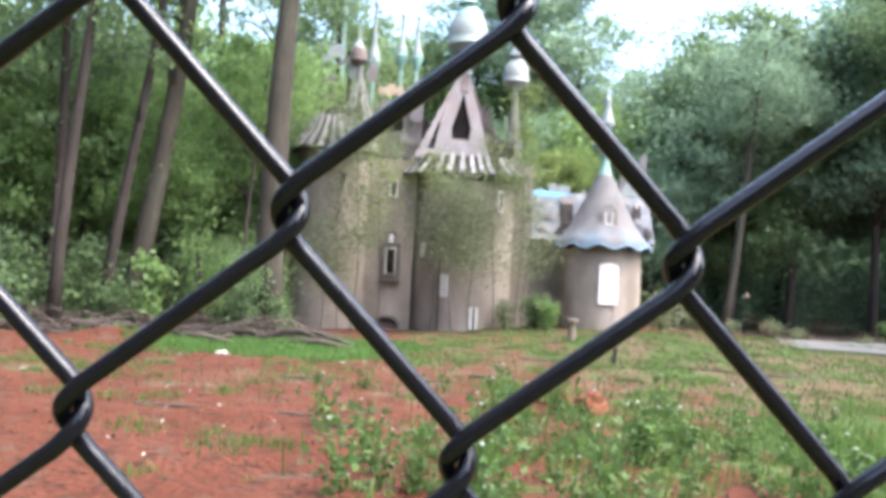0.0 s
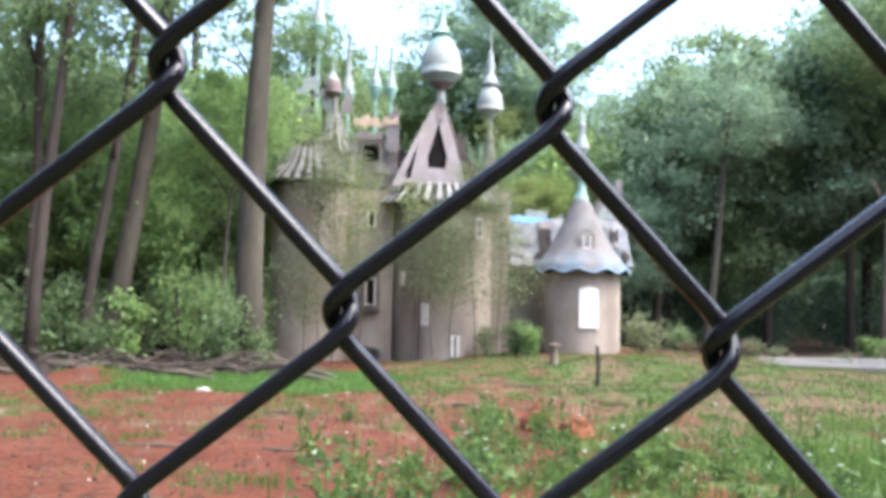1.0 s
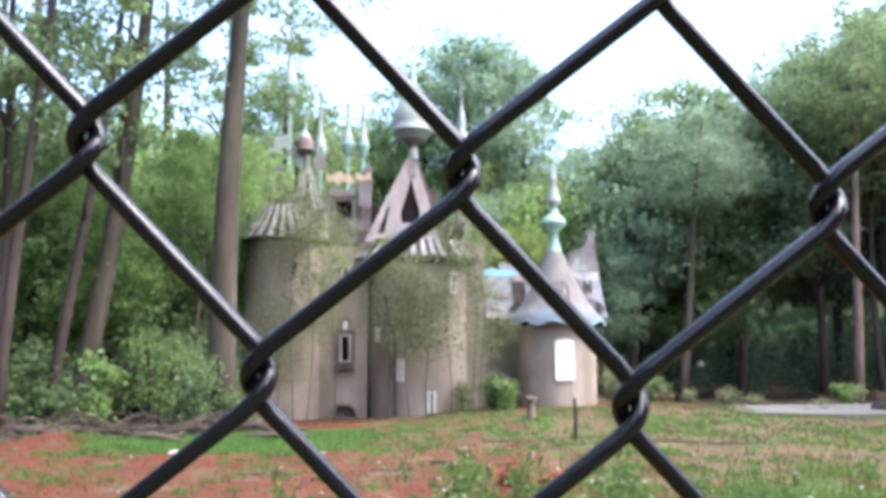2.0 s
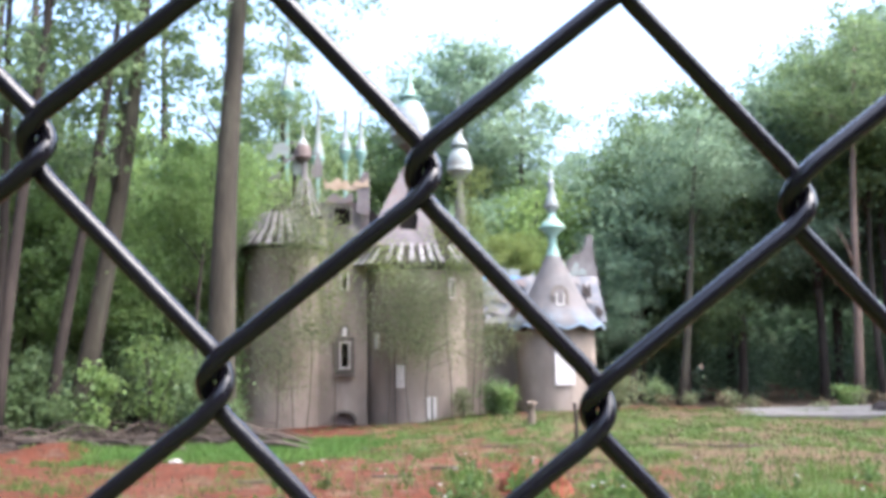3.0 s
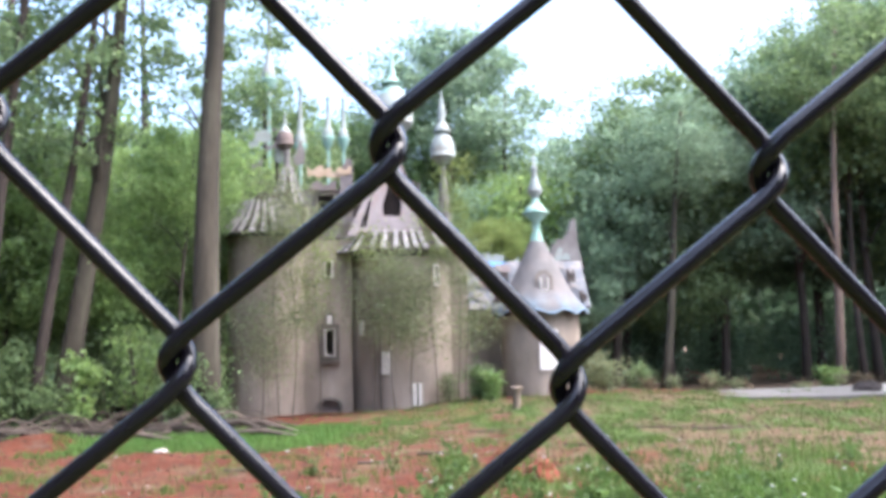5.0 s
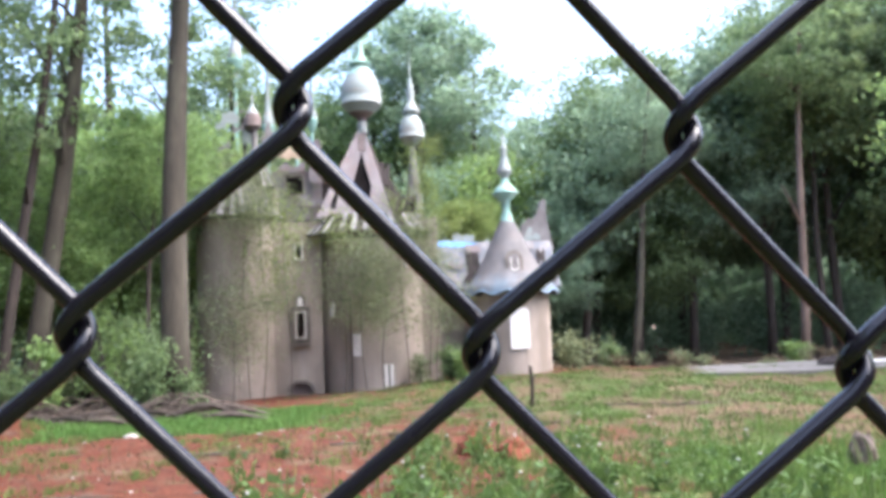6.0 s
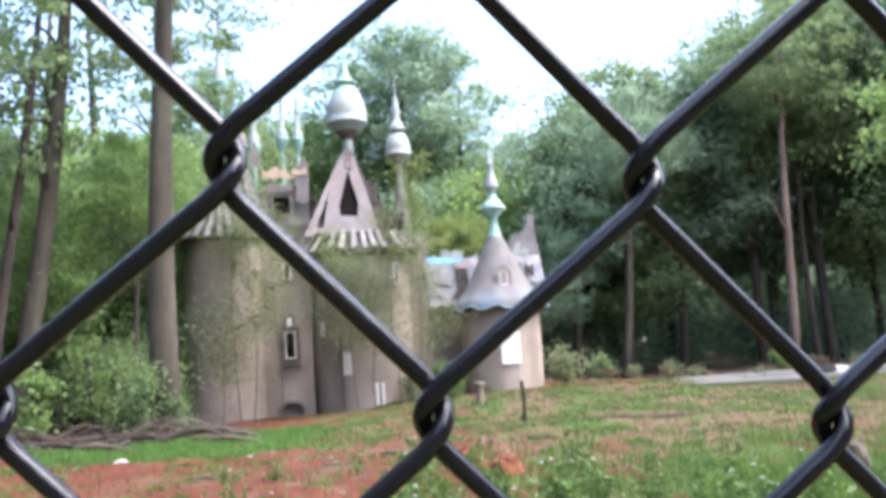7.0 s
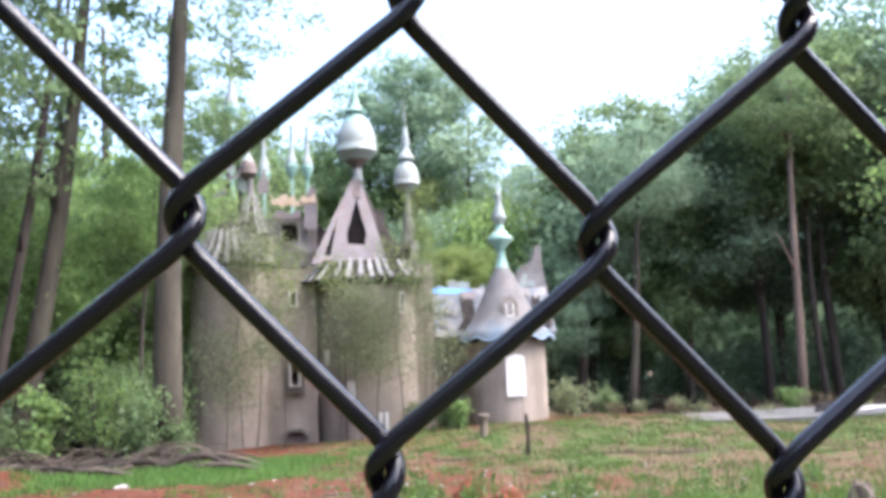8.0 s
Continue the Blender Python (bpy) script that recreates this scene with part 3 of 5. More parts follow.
# main block behind
bm = bmesh.new()
flat_wall(bm, (0.3, 25.75), (1.42, 25.75), -0.4, 4.9)
flat_wall(bm, (1.42, 26.01), (1.42, 30.74), -0.4, 4.9)
flat_wall(bm, (1.45, 31.0), (-5.0, 31.0), -0.4, 4.9)
flat_wall(bm, (-5.0, 30.74), (-5.0, 26.6), -0.4, 4.9)
solid(part("block_wall", bm, STUCCO, castle), 0.25, -1.0)
bm = bmesh.new()
box(bm, (-1.8, 28.7, 4.95), (6.4, 4.9, 0.12))
part("flat_roof", bm, CHARRED, castle, "burnt flat roof")

# broad round tower in the middle
CT = (-0.54, 26.35)
bm = bmesh.new()
curved_wall(bm, CT, 1.55, 175, 365, -0.4, 4.55, [(309, 314, 3.5, 4.02)], step=6)
solid(part("tower_wall", bm, STUCCO, castle, "stained stucco broad round tower"), 0.22, -1.0)
# taller cornice ring, its charred colour stands for the shadow beneath the eave
bm = bmesh.new()
lathe(bm, [(1.56, 4.28), (1.66, 4.3), (1.72, 4.42), (1.93, 4.45), (1.93, 4.48)], 40, CT)
part("cornice", bm, CHARRED, castle)
lath_skirt("tower_roof", (CT[0] - 0.12, CT[1]), 1.98, 4.46, 1.5, 4.98, 40, castle, gap=0.3, seed=8, flare=0.02)


def on_tower(centre, r, degrees, z, w, h, d, mat, name, label="", parent=castle, bevel=0.006, lift=0.0):
    """A board fixed flat to a round tower."""
    a = radians(degrees)
    bm = bmesh.new()
    m = Matrix.Rotation(a + math.pi / 2, 4, "Z")
    box(bm, (0, 0, 0), (w, d, h), bevel=bevel)
    ob = part(name, bm, mat, parent, label)
    ob.location = (centre[0] + (r + lift) * math.cos(a), centre[1] + (r + lift) * math.sin(a), z)
    ob.rotation_euler.z = a + math.pi / 2
    return ob


# boards and slits of the middle tower
on_tower(CT, 1.56, 224, 2.3, 0.16, 0.4, 0.05, PALE_FRAME, "board", "small pale board")
on_tower(CT, 1.56, 253.5, 1.3, 0.22, 0.62, 0.05, WHITE, "board", "white board over an opening")
slit = on_tower(CT, 1.57, 285.5, 0.42, 0.26, 0.6, 0.05, PALE_FRAME, "slit_window", "pale framed double slit")
bm = bmesh.new()
box(bm, (0, -0.03, 0), (0.05, 0.02, 0.56))
part("slit", bm, DARK, slit)
up = on_tower(CT, 1.56, 311.5, 3.76, 0.2, 0.6, 0.06, PALE_FRAME, "slit_window", "narrow pale framed window")
bm = bmesh.new()
box(bm, (0, -0.035, 0), (0.07, 0.02, 0.5))
part("pane", bm, DARK, up)
# seams and a black pipe on the wall
for degs, z0, z1, r, mat in ((247.8, -0.1, 2.7, 0.016, CHARRED),):
    a = radians(degs)
    bm = bmesh.new()
    tube(bm, [(CT[0] + 1.57 * math.cos(a), CT[1] + 1.57 * math.sin(a), z0 + (z1 - z0) * k / 6) for k in range(7)], r, 6)
    part("down_pipe", bm, mat, castle, "thin dark pipe")

# steep pointed roof of the middle tower: a lavender front pieced round a tall opening, over a charred core
bm = bmesh.new()
lathe(bm, [(1.3, 4.8), (0.78, 5.95), (0.05, 7.7)], 8, (CT[0] - 0.12, CT[1] + 0.1), a0=math.pi / 8, a1=math.pi / 8 + 2 * math.pi)
core = part("pointed_roof", bm, CHARRED, castle, "tall pointed roof of peeling lavender shingles")


def front_y(z):
    return 25.0 + (z - 4.9) / 2.95 * 1.3


def roof_piece(outline, mat=LAVENDER, name="roof_panel", lift=0.0, thick=0.05, label=""):
    """A flat piece (x, z) lying on the leaning front of the pointed roof."""
    bm = bmesh.new()
    bm.faces.new([bm.verts.new((x, front_y(z) - lift, z)) for x, z in outline])
    return solid(part(name, bm, mat, core, label), thick, 0.0)


def left_x(z):
    return -2.02 + (z - 4.9) / 2.95 * 1.28


def right_x(z):
    return 0.16 - (z - 4.9) / 2.95 * 0.84


roof_piece([(left_x(4.9), 4.9), (left_x(4.9) + 0.26, 4.9), (left_x(6.3) + 0.12, 6.3), (left_x(7.75), 7.75), (left_x(6.3) - 0.02, 6.3)], name="rib", lift=0.04)
roof_piece([(left_x(4.9) + 0.5, 4.9), (-0.98, 4.9), (-0.98, 5.5), (-1.02, 5.85), (-0.87, 6.4), (-0.73, 6.96), (-0.83, 6.98), (-0.81, 7.62), (left_x(7.7), 7.72),
            (left_x(6.35) + 0.1, 6.35), (left_x(5.8) + 0.26, 5.8)])
roof_piece([(-0.46, 4.9), (right_x(4.9), 4.9), (right_x(5.5) - 0.03, 5.5), (right_x(6.2), 6.2), (right_x(7.7), 7.72), (-0.74, 7.8), (-0.61, 7.6), (-0.62, 6.92), (-0.72, 6.96),
            (-0.6, 6.4), (-0.45, 5.85), (-0.5, 5.5)], lift=0.008)
roof_piece([(-1.0, 4.88), (-0.44, 4.88), (-0.5, 5.46), (-0.98, 5.5)], lift=-0.012)
roof_piece([(left_x(5.0) + 0.02, 4.98), (right_x(5.0) - 0.1, 4.98), (right_x(5.16) - 0.02, 5.14), (left_x(5.16) + 0.1, 5.16)], lift=0.045, name="roof_band", thick=0.03)
# the opening's inner shade is put in as a near-black panel
roof_piece([(-1.05, 5.4), (-0.42, 5.4), (-0.42, 5.9), (-0.72, 7.0), (-1.05, 5.9)], DARK, "roof_opening", lift=-0.09, thick=0.02, label="near-black panel painting the shade in the tall pointed opening")
roof_piece([(-0.81, 7.0), (-0.62, 7.0), (-0.63, 7.58), (-0.79, 7.58)], RUST, "roof_opening", lift=-0.05, label="small red-brown opening")
# right slope, mostly burnt away
for k, (x, y, z, w, h) in enumerate(((0.0, 25.75, 5.3, 0.7, 0.9), (0.12, 26.0, 5.7, 0.6, 0.9), (-0.1, 26.1, 6.2, 0.4, 0.8))):
    ragged("burnt_boarding", (x, y, z), w, h, 0.5, CHARRED, core, "charred torn boarding", 310 + k)
onion("onion_finial", (CT[0] - 0.15, CT[1], 8.72), 0.62, castle, 11.2)
bm = bmesh.new()
lathe(bm, [(0.16, 7.6), (0.14, 7.8), (0.13, 8.0)], 12, (CT[0] - 0.15, CT[1]))
part("finial_neck", bm, LEAD, castle)
rnd = random.Random(44)
# charred timbers beside it
for k in range(9):
    bm = bmesh.new()
    x0 = 0.2 + rnd.uniform(0, 0.9)
    tube(bm, [(x0, 26.6 + rnd.uniform(-0.3, 0.6), 4.9), (x0 + rnd.uniform(-0.4, 0.3), 26.7, 5.2 + rnd.uniform(0.2, 0.6))], 0.05, 5)
    part("burnt_timber", bm, CHARRED, castle)

# dormer house between the roofs, burnt through
bm = bmesh.new()
flat_wall(bm, (-3.42, 26.3), (-1.95, 26.3), 4.85, 6.5, [(0.42, 0.92, 5.8, 6.34)])
dormer = solid(part("dormer_wall", bm, LAVENDER, castle, "broken lavender dormer with a black window"), 0.12, -1.0)
window((-2.75, 26.26, 6.07), 0.54, 0.58, castle, "black empty dormer window", FRAME, bar=0.05, sill=False)
bm = bmesh.new()
box(bm, (-3.3, 25.95, 5.35), (0.17, 0.17, 1.1), bevel=0.015)
part("pillar", bm, STUCCO, castle, "pale stucco pillar")
for k, (x, z, w, h, mat) in enumerate(((-2.85, 6.6, 0.9, 0.4, LAVENDER), (-2.5, 7.1, 1.0, 0.55, PLYWOOD), (-3.0, 7.0, 0.55, 0.4, PLYWOOD), (-2.12, 6.6, 0.42, 1.25, LAVENDER),
                                       (-2.2, 7.15, 0.5, 0.6, PLYWOOD), (-1.9, 5.7, 0.4, 0.6, LAVENDER), (-1.72, 5.25, 0.45, 0.4, LAVENDER), (-2.35, 5.55, 0.5, 0.3, SHINGLE))):
    ragged("torn_board", (x, 26.2 - 0.012 * k, z), w, h, 0.05, mat, castle, "", 220 + k)
for k, (x, z, w, h) in enumerate(((-1.55, 6.1, 0.9, 1.3), (-1.35, 5.5, 0.9, 0.9), (-3.25, 5.6, 0.5, 1.0), (0.45, 5.3, 0.9, 0.7), (0.7, 5.6, 0.4, 0.5))):
    ragged("burnt_boarding", (x, 26.55, z), w, h, 0.3, CHARRED, castle, "charred torn boarding", 240 + k)
# near-black sheet that paints in the shade behind the dormer window
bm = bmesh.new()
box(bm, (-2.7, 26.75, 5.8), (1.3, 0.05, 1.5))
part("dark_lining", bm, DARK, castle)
bm = bmesh.new()
vs = [bm.verts.new(p) for p in ((-2.1, 26.4, 4.9), (-0.8, 26.5, 4.9), (-0.8, 28.5, 6.1), (-1.9, 28.5, 6.4), (-1.85, 26.5, 6.3))]
bm.faces.new((vs[0], vs[1], vs[2], vs[3], vs[4]))
solid(part("roof_slope", bm, CHARRED, castle, "burnt roof slope"), 0.08)
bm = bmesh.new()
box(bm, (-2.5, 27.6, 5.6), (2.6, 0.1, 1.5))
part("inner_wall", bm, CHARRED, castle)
# small lantern tower with a brown onion
torn = []
bm = bmesh.new()
lathe(bm, [(0.42, 5.0), (0.42, 6.05), (0.2, 6.9), (0.1, 7.4), (0.09, 7.8)], 8, (-3.92, 26.5))
part("lantern_tower", bm, SHINGLE, castle)
lath_skirt("lantern_skirt", (-3.9, 26.5), 0.62, 6.04, 0.14, 7.2, 18, castle, gap=0.4, seed=21)
onion("onion_finial", (-3.98, 26.5, 8.05), 0.27, castle, 9.0, RUST, LEAD, collar=False)
for k, (x, z, w, h) in enumerate(((-4.35, 8.15, 0.6, 0.7), (-4.7, 8.3, 0.5, 0.35), (-3.6, 7.7, 0.35, 0.7), (-4.2, 7.7, 0.3, 0.5), (-4.9, 7.5, 0.35, 0.35), (-5.0, 8.2, 0.35, 0.5), (-4.25, 8.6, 0.4, 0.3))):
    torn.append((x, z, w, h, k))
bm = bmesh.new()
box(bm, (-4.3, 27.0, 6.6), (0.12, 0.12, 3.4))
part("roof_post", bm, CHARRED, castle)

# far spires on the rear roofs
for x, y, z, r, h, post in ((-5.14, 30.5, 11.3, 0.24, 3.5, True), (-3.98, 30.0, 8.8, 0.2, 2.8, True), (-3.03, 30.0, 9.05, 0.2, 1.9, True), (-2.5, 30.0, 9.0, 0.18, 1.9, True)):
    spire((x, y, z), r, h, castle, LEAD)
    bm = bmesh.new()
    lathe(bm, [(r * 0.3, 4.9), (r * 0.28, z - 0.5), (r * 0.9, z - 0.25), (r * 1.25, z - 0.05), (r, z + 0.01)], 12, (x, y))
    part("spire_shaft", bm, VERDIGRIS, castle)
# second onion on a slim shaft
bm = bmesh.new()
lathe(bm, [(0.3, 4.9), (0.26, 5.7), (0.16, 6.4), (0.1, 7.0), (0.1, 7.25)], 12, (0.82, 27.2))
part("finial_shaft", bm, SHINGLE, castle)
onion("onion_finial", (0.82, 27.2, 7.78), 0.41, castle, 10.4, LEAD, LEAD, LEAD, False)
bm = bmesh.new()
lathe(bm, [(0.12, 8.36), (0.28, 8.38), (0.27, 8.46), (0.17, 8.66), (0.09, 8.78), (0.14, 9.0), (0.1, 9.2), (0.06, 9.5)], 20, (0.82, 27.2))
part("finial_disc", bm, LEAD, castle, smooth=True)

# low wing with the patched roof
bm = bmesh.new()
flat_wall(bm, (1.45, 27.0), (2.75, 27.0), -0.2, 3.2)
flat_wall(bm, (3.9, 26.6), (4.7, 26.6), -0.2, 2.95)
flat_wall(bm, (4.7, 26.81), (4.7, 31.0), -0.2, 2.95)
solid(part("wing_wall", bm, STUCCO, castle), 0.2, -1.0)
bm = bmesh.new()
for x0, x1 in ((1.47, 5.1),):
    a = [bm.verts.new(p) for p in ((x0, 26.2, 2.8), (x1, 26.3, 2.8), (x1 - 0.1, 27.2, 4.25), (x0, 27.2, 4.3))]
    b = [bm.verts.new(p) for p in ((x1 - 0.1, 31.0, 4.25), (x0, 31.0, 4.3), (x1, 31.0, 2.8))]
    bm.faces.new(a)
    bm.faces.new((a[3], a[2], b[0], b[1]))
    bm.faces.new((a[1], b[2], b[0], a[2]))
wing_roof = solid(part("wing_roof", bm, PALE_BLUE, castle, "faded blue-grey patched roof slope"), 0.1, -1.0)
bm = bmesh.new()
vs = [bm.verts.new(p) for p in ((1.5, 27.09, 4.16), (2.25, 27.09, 4.14), (2.7, 27.12, 4.25), (1.5, 27.16, 4.36))]
bm.faces.new(vs)
solid(part("tarpaulin", bm, TARP, wing_roof, "strip of blue tarpaulin"), 0.03, 1.0)

for k, (x, z, w, h) in enumerate(((2.5, 3.5, 0.42, 0.85), (2.3, 3.1, 0.3, 0.3), (4.62, 3.75, 0.26, 0.4), (4.9, 3.1, 0.24, 0.3))):
    ragged("burnt_hole", (x, 26.2 + (z - 2.8) * 0.66 - 0.02, z), w, h, 0.66, CHARRED, wing_roof, "burnt hole in the roof", 60 + k, d=0.06)
for k, (x, z, w, h, mat) in enumerate(((1.95, 3.6, 0.5, 0.4, LAVENDER), (1.75, 3.2, 0.4, 0.3, SHINGLE), (2.55, 4.05, 0.5, 0.22, LAVENDER), (4.75, 3.5, 0.4, 0.3, SHINGLE), (4.3, 4.1, 0.3, 0.25, SHINGLE))):
    ragged("roof_patch", (x, 26.2 + (z - 2.8) * 0.66 - 0.05, z), w, h, 0.66, mat, wing_roof, "torn grey roofing patch", 90 + k, d=0.04)
for x, z, w, h, k in torn:
    ragged("torn_board", (x, 26.9, z), w, h, 0.1, LEAD if k % 2 else SHINGLE, castle, "", 150 + k)
for k, (x, z, w, h) in enumerate(((1.7, 4.38, 0.36, 0.2), (2.1, 4.42, 0.3, 0.26), (2.45, 4.4, 0.4, 0.24), (2.9, 4.36, 0.4, 0.3), (4.3, 4.45, 0.35, 0.4), (4.55, 4.4, 0.3, 0.3))):
    ragged("torn_board", (x, 27.25, z), w, h, 0.1, LEAD, castle, "", 120 + k)
# horn-shaped pinnacle swept up to a blunt tip
bm = bmesh.new()
swoop = [(4.1, 4.0), (5.12, 4.0), (5.04, 4.4), (4.95, 4.95), (4.94, 5.52), (4.88, 5.6), (4.78, 5.56), (4.72, 5.32), (4.62, 5.1), (4.46, 4.95), (4.36, 5.0), (4.28, 4.86), (4.14, 4.8)]
near_ring = [bm.verts.new((x, 27.3, z)) for x, z in swoop]
far_ring = [bm.verts.new((x, 27.6, z)) for x, z in swoop]
bm.faces.new(near_ring)
bm.faces.new(far_ring[::-1])
for i in range(len(swoop)):
    j = (i + 1) % len(swoop)
    bm.faces.new((near_ring[i], near_ring[j], far_ring[j], far_ring[i]))
part("pinnacle", bm, SHINGLE, castle, "pale grey horn-shaped pinnacle")

# small round turret with the flared blue-edged cone
TT = (3.52, 26.1)
bm = bmesh.new()
curved_wall(bm, TT, 1.15, 150, 390, -0.3, 2.75, step=6)
solid(part("turret_wall", bm, STUCCO, castle, "stained stucco round turret"), 0.2, -1.0)


def eave_wave(a, k):
    return (0.0, (0.06 * math.cos(a * 11 + 0.4) if k <= 1 else 0.025 * math.cos(a * 11 + 0.4) if k == 2 else 0.0))


def faded_edge():
    """Grey shingles whose blue paint survives in patches along the lower edge."""
    m = material("shingle_with_blue_edge", (0.1, 0.093, 0.093), (0.145, 0.136, 0.136), 3.0, 0.85, bump=0.5, fine=22, third=(0.15, 0.13, 0.125), third_scale=1.6,
                 third_amount=0.4)
    N, L = m.node_tree.nodes, m.node_tree.links
    base = N["Principled BSDF"].inputs["Base Color"]
    grey = base.links[0].from_socket
    co = N.new("ShaderNodeTexCoord")
    sep = N.new("ShaderNodeSeparateXYZ")
    L.new(co.outputs["Object"], sep.inputs[0])
    up = N.new("ShaderNodeMapRange")
    up.inputs["From Min"].default_value, up.inputs["From Max"].default_value = 3.25, 2.6
    L.new(sep.outputs[2], up.inputs[0])
    patch = N.new("ShaderNodeTexNoise")
    patch.inputs["Scale"].default_value, patch.inputs["Detail"].default_value = 2.6, 5.0
    L.new(co.outputs["Object"], patch.inputs["Vector"])
    wide = N.new("ShaderNodeMapRange")
    wide.inputs["From Min"].default_value, wide.inputs["From Max"].default_value = 0.3, 0.6
    L.new(patch.outputs["Fac"], wide.inputs[0])
    both = N.new("ShaderNodeMath")
    both.operation = "MULTIPLY"
    L.new(up.outputs[0], both.inputs[0])
    L.new(wide.outputs[0], both.inputs[1])
    mix = N.new("ShaderNodeMix")
    mix.data_type = "RGBA"
    L.new(both.outputs[0], mix.inputs[0])
    L.new(grey, mix.inputs[6])
    mix.inputs[7].default_value = (0.13, 0.18, 0.23, 1)
    L.new(mix.outputs[2], base)
    return m


bm = bmesh.new()
lathe(bm, [(1.42, 2.60), (1.44, 2.64), (1.2, 2.92), (0.97, 3.24), (0.76, 3.62), (0.5, 4.18), (0.22, 4.76)], 110, TT, eave_wave)
cone = part("turret_roof", bm, faded_edge(), castle, "flared grey shingled cone with a faded blue wavy edge", smooth=True)
bm = bmesh.new()
lathe(bm, [(1.425, 2.585), (1.447, 2.60), (1.45, 2.632), (1.43, 2.65)], 110, TT, lambda a, k: (0.003, 0.06 * math.cos(a * 11 + 0.4)))
part("roof_edge", bm, EDGE_BLUE, cone, "faded blue wavy roof edge", smooth=True)
bm = bmesh.new()
lathe(bm, [(1.15, 2.6), (1.36, 2.6)], 64, TT, eave_wave)
part("soffit", bm, CHARRED, castle)
lean_back = Matrix.Rotation(radians(-12), 3, "X")
bm = bmesh.new()
arched(bm, (TT[0] + 0.05, TT[1] - 0.78, 3.46), 0.5, 0.72, 0.2, 1.0, lean_back)
dorm = part("roof_window", bm, FRAME, cone, "small arched window in the cone")
bm = bmesh.new()
arched(bm, (TT[0] + 0.05, TT[1] - 0.89, 3.45), 0.32, 0.54, 0.03, 1.0, lean_back)
part("pane", bm, SHINGLE, dorm)
bm = bmesh.new()
for dx, dz, w, h in ((-0.1, 0.0, 0.035, 0.34), (0.1, 0.0, 0.035, 0.34), (0.0, -0.16, 0.2, 0.045)):
    box(bm, (TT[0] + 0.05 + dx, TT[1] - 0.935 + dz * 0.2, 3.42 + dz), (w, 0.03, h), bevel=0.004)
part("pale_frame", bm, PALE_FRAME, dorm)
bm = bmesh.new()
arched(bm, (TT[0] + 0.08, TT[1] - 1.17, 1.58), 0.54, 1.16, 0.06, 0.35)
part("board", bm, WHITE, castle, "white board over an arched window")
bm = bmesh.new()
lathe(bm, [(0.25, 4.62), (0.2, 4.8), (0.115, 5.12), (0.13, 5.36), (0.38, 5.58), (0.40, 5.62), (0.27, 5.77), (0.13, 5.92), (0.115, 6.05)], 28, TT)
finial = part("copper_finial", bm, VERDIGRIS, castle, "green copper finial with a wide brim", smooth=True)
bm = bmesh.new()
lathe(bm, [(0.115, 6.05), (0.15, 6.14), (0.23, 6.25), (0.23, 6.29), (0.14, 6.52), (0.085, 6.88), (0.12, 6.95), (0.11, 7.0), (0.06, 7.06), (0.008, 7.46)], 24, TT)
part("finial_tip", bm, LEAD, finial, "pale bell-shaped tip with a spike", smooth=True)
# rough joints on the turret wall
for degs in (282,):
    a = radians(degs)
    bm = bmesh.new()
    tube(bm, [(TT[0] + 1.15 * math.cos(a), TT[1] + 1.15 * math.sin(a), z) for z in (0.1, 1.0, 1.9, 2.6)], 0.006, 5)
    part("wall_joint", bm, FRAME, castle)


# ---- trees ----
CROWNS = []
for v in range(5):
    rg = np.random.default_rng(40 + v)
    clumps = rg.normal(size=(70, 3))
    clumps /= np.linalg.norm(clumps, axis=1)[:, None]
    clumps *= (0.35 + 0.62 * rg.random(70) ** 0.6)[:, None]
    clumps[:, 2] *= 1.0
    pick = rg.integers(0, 70, 11000)
    spread = (0.07 + 0.13 * rg.random(70))[pick][:, None]
    pos = clumps[pick] + rg.normal(size=(11000, 3)) * spread * (1, 1, 0.6)
    me = sheet_of_leaves("crown", pos, 0.03 + 0.042 * rg.random(11000), rg, narrow=0.75)
    CROWNS.append(me)
for v in range(2):
    rg = np.random.default_rng(60 + v)
    clumps = rg.normal(size=(34, 3))
    clumps /= np.linalg.norm(clumps, axis=1)[:, None]
    clumps *= (0.3 + 0.7 * rg.random(34) ** 0.6)[:, None]
    pick = rg.integers(0, 34, 3600)
    spread = (0.05 + 0.11 * rg.random(34))[pick][:, None]
    CROWNS.append(sheet_of_leaves("crown", clumps[pick] + rg.normal(size=(3600, 3)) * spread * (1, 1, 0.4), 0.028 + 0.034 * rg.random(3600), rg, narrow=0.7))
COLOURED = {}


def crown_mesh(v, mat):
    if (v, mat.name) not in COLOURED:
        me = CROWNS[v].copy()
        me.materials.clear()
        me.materials.append(mat)
        COLOURED[v, mat.name] = me
    return COLOURED[v, mat.name]


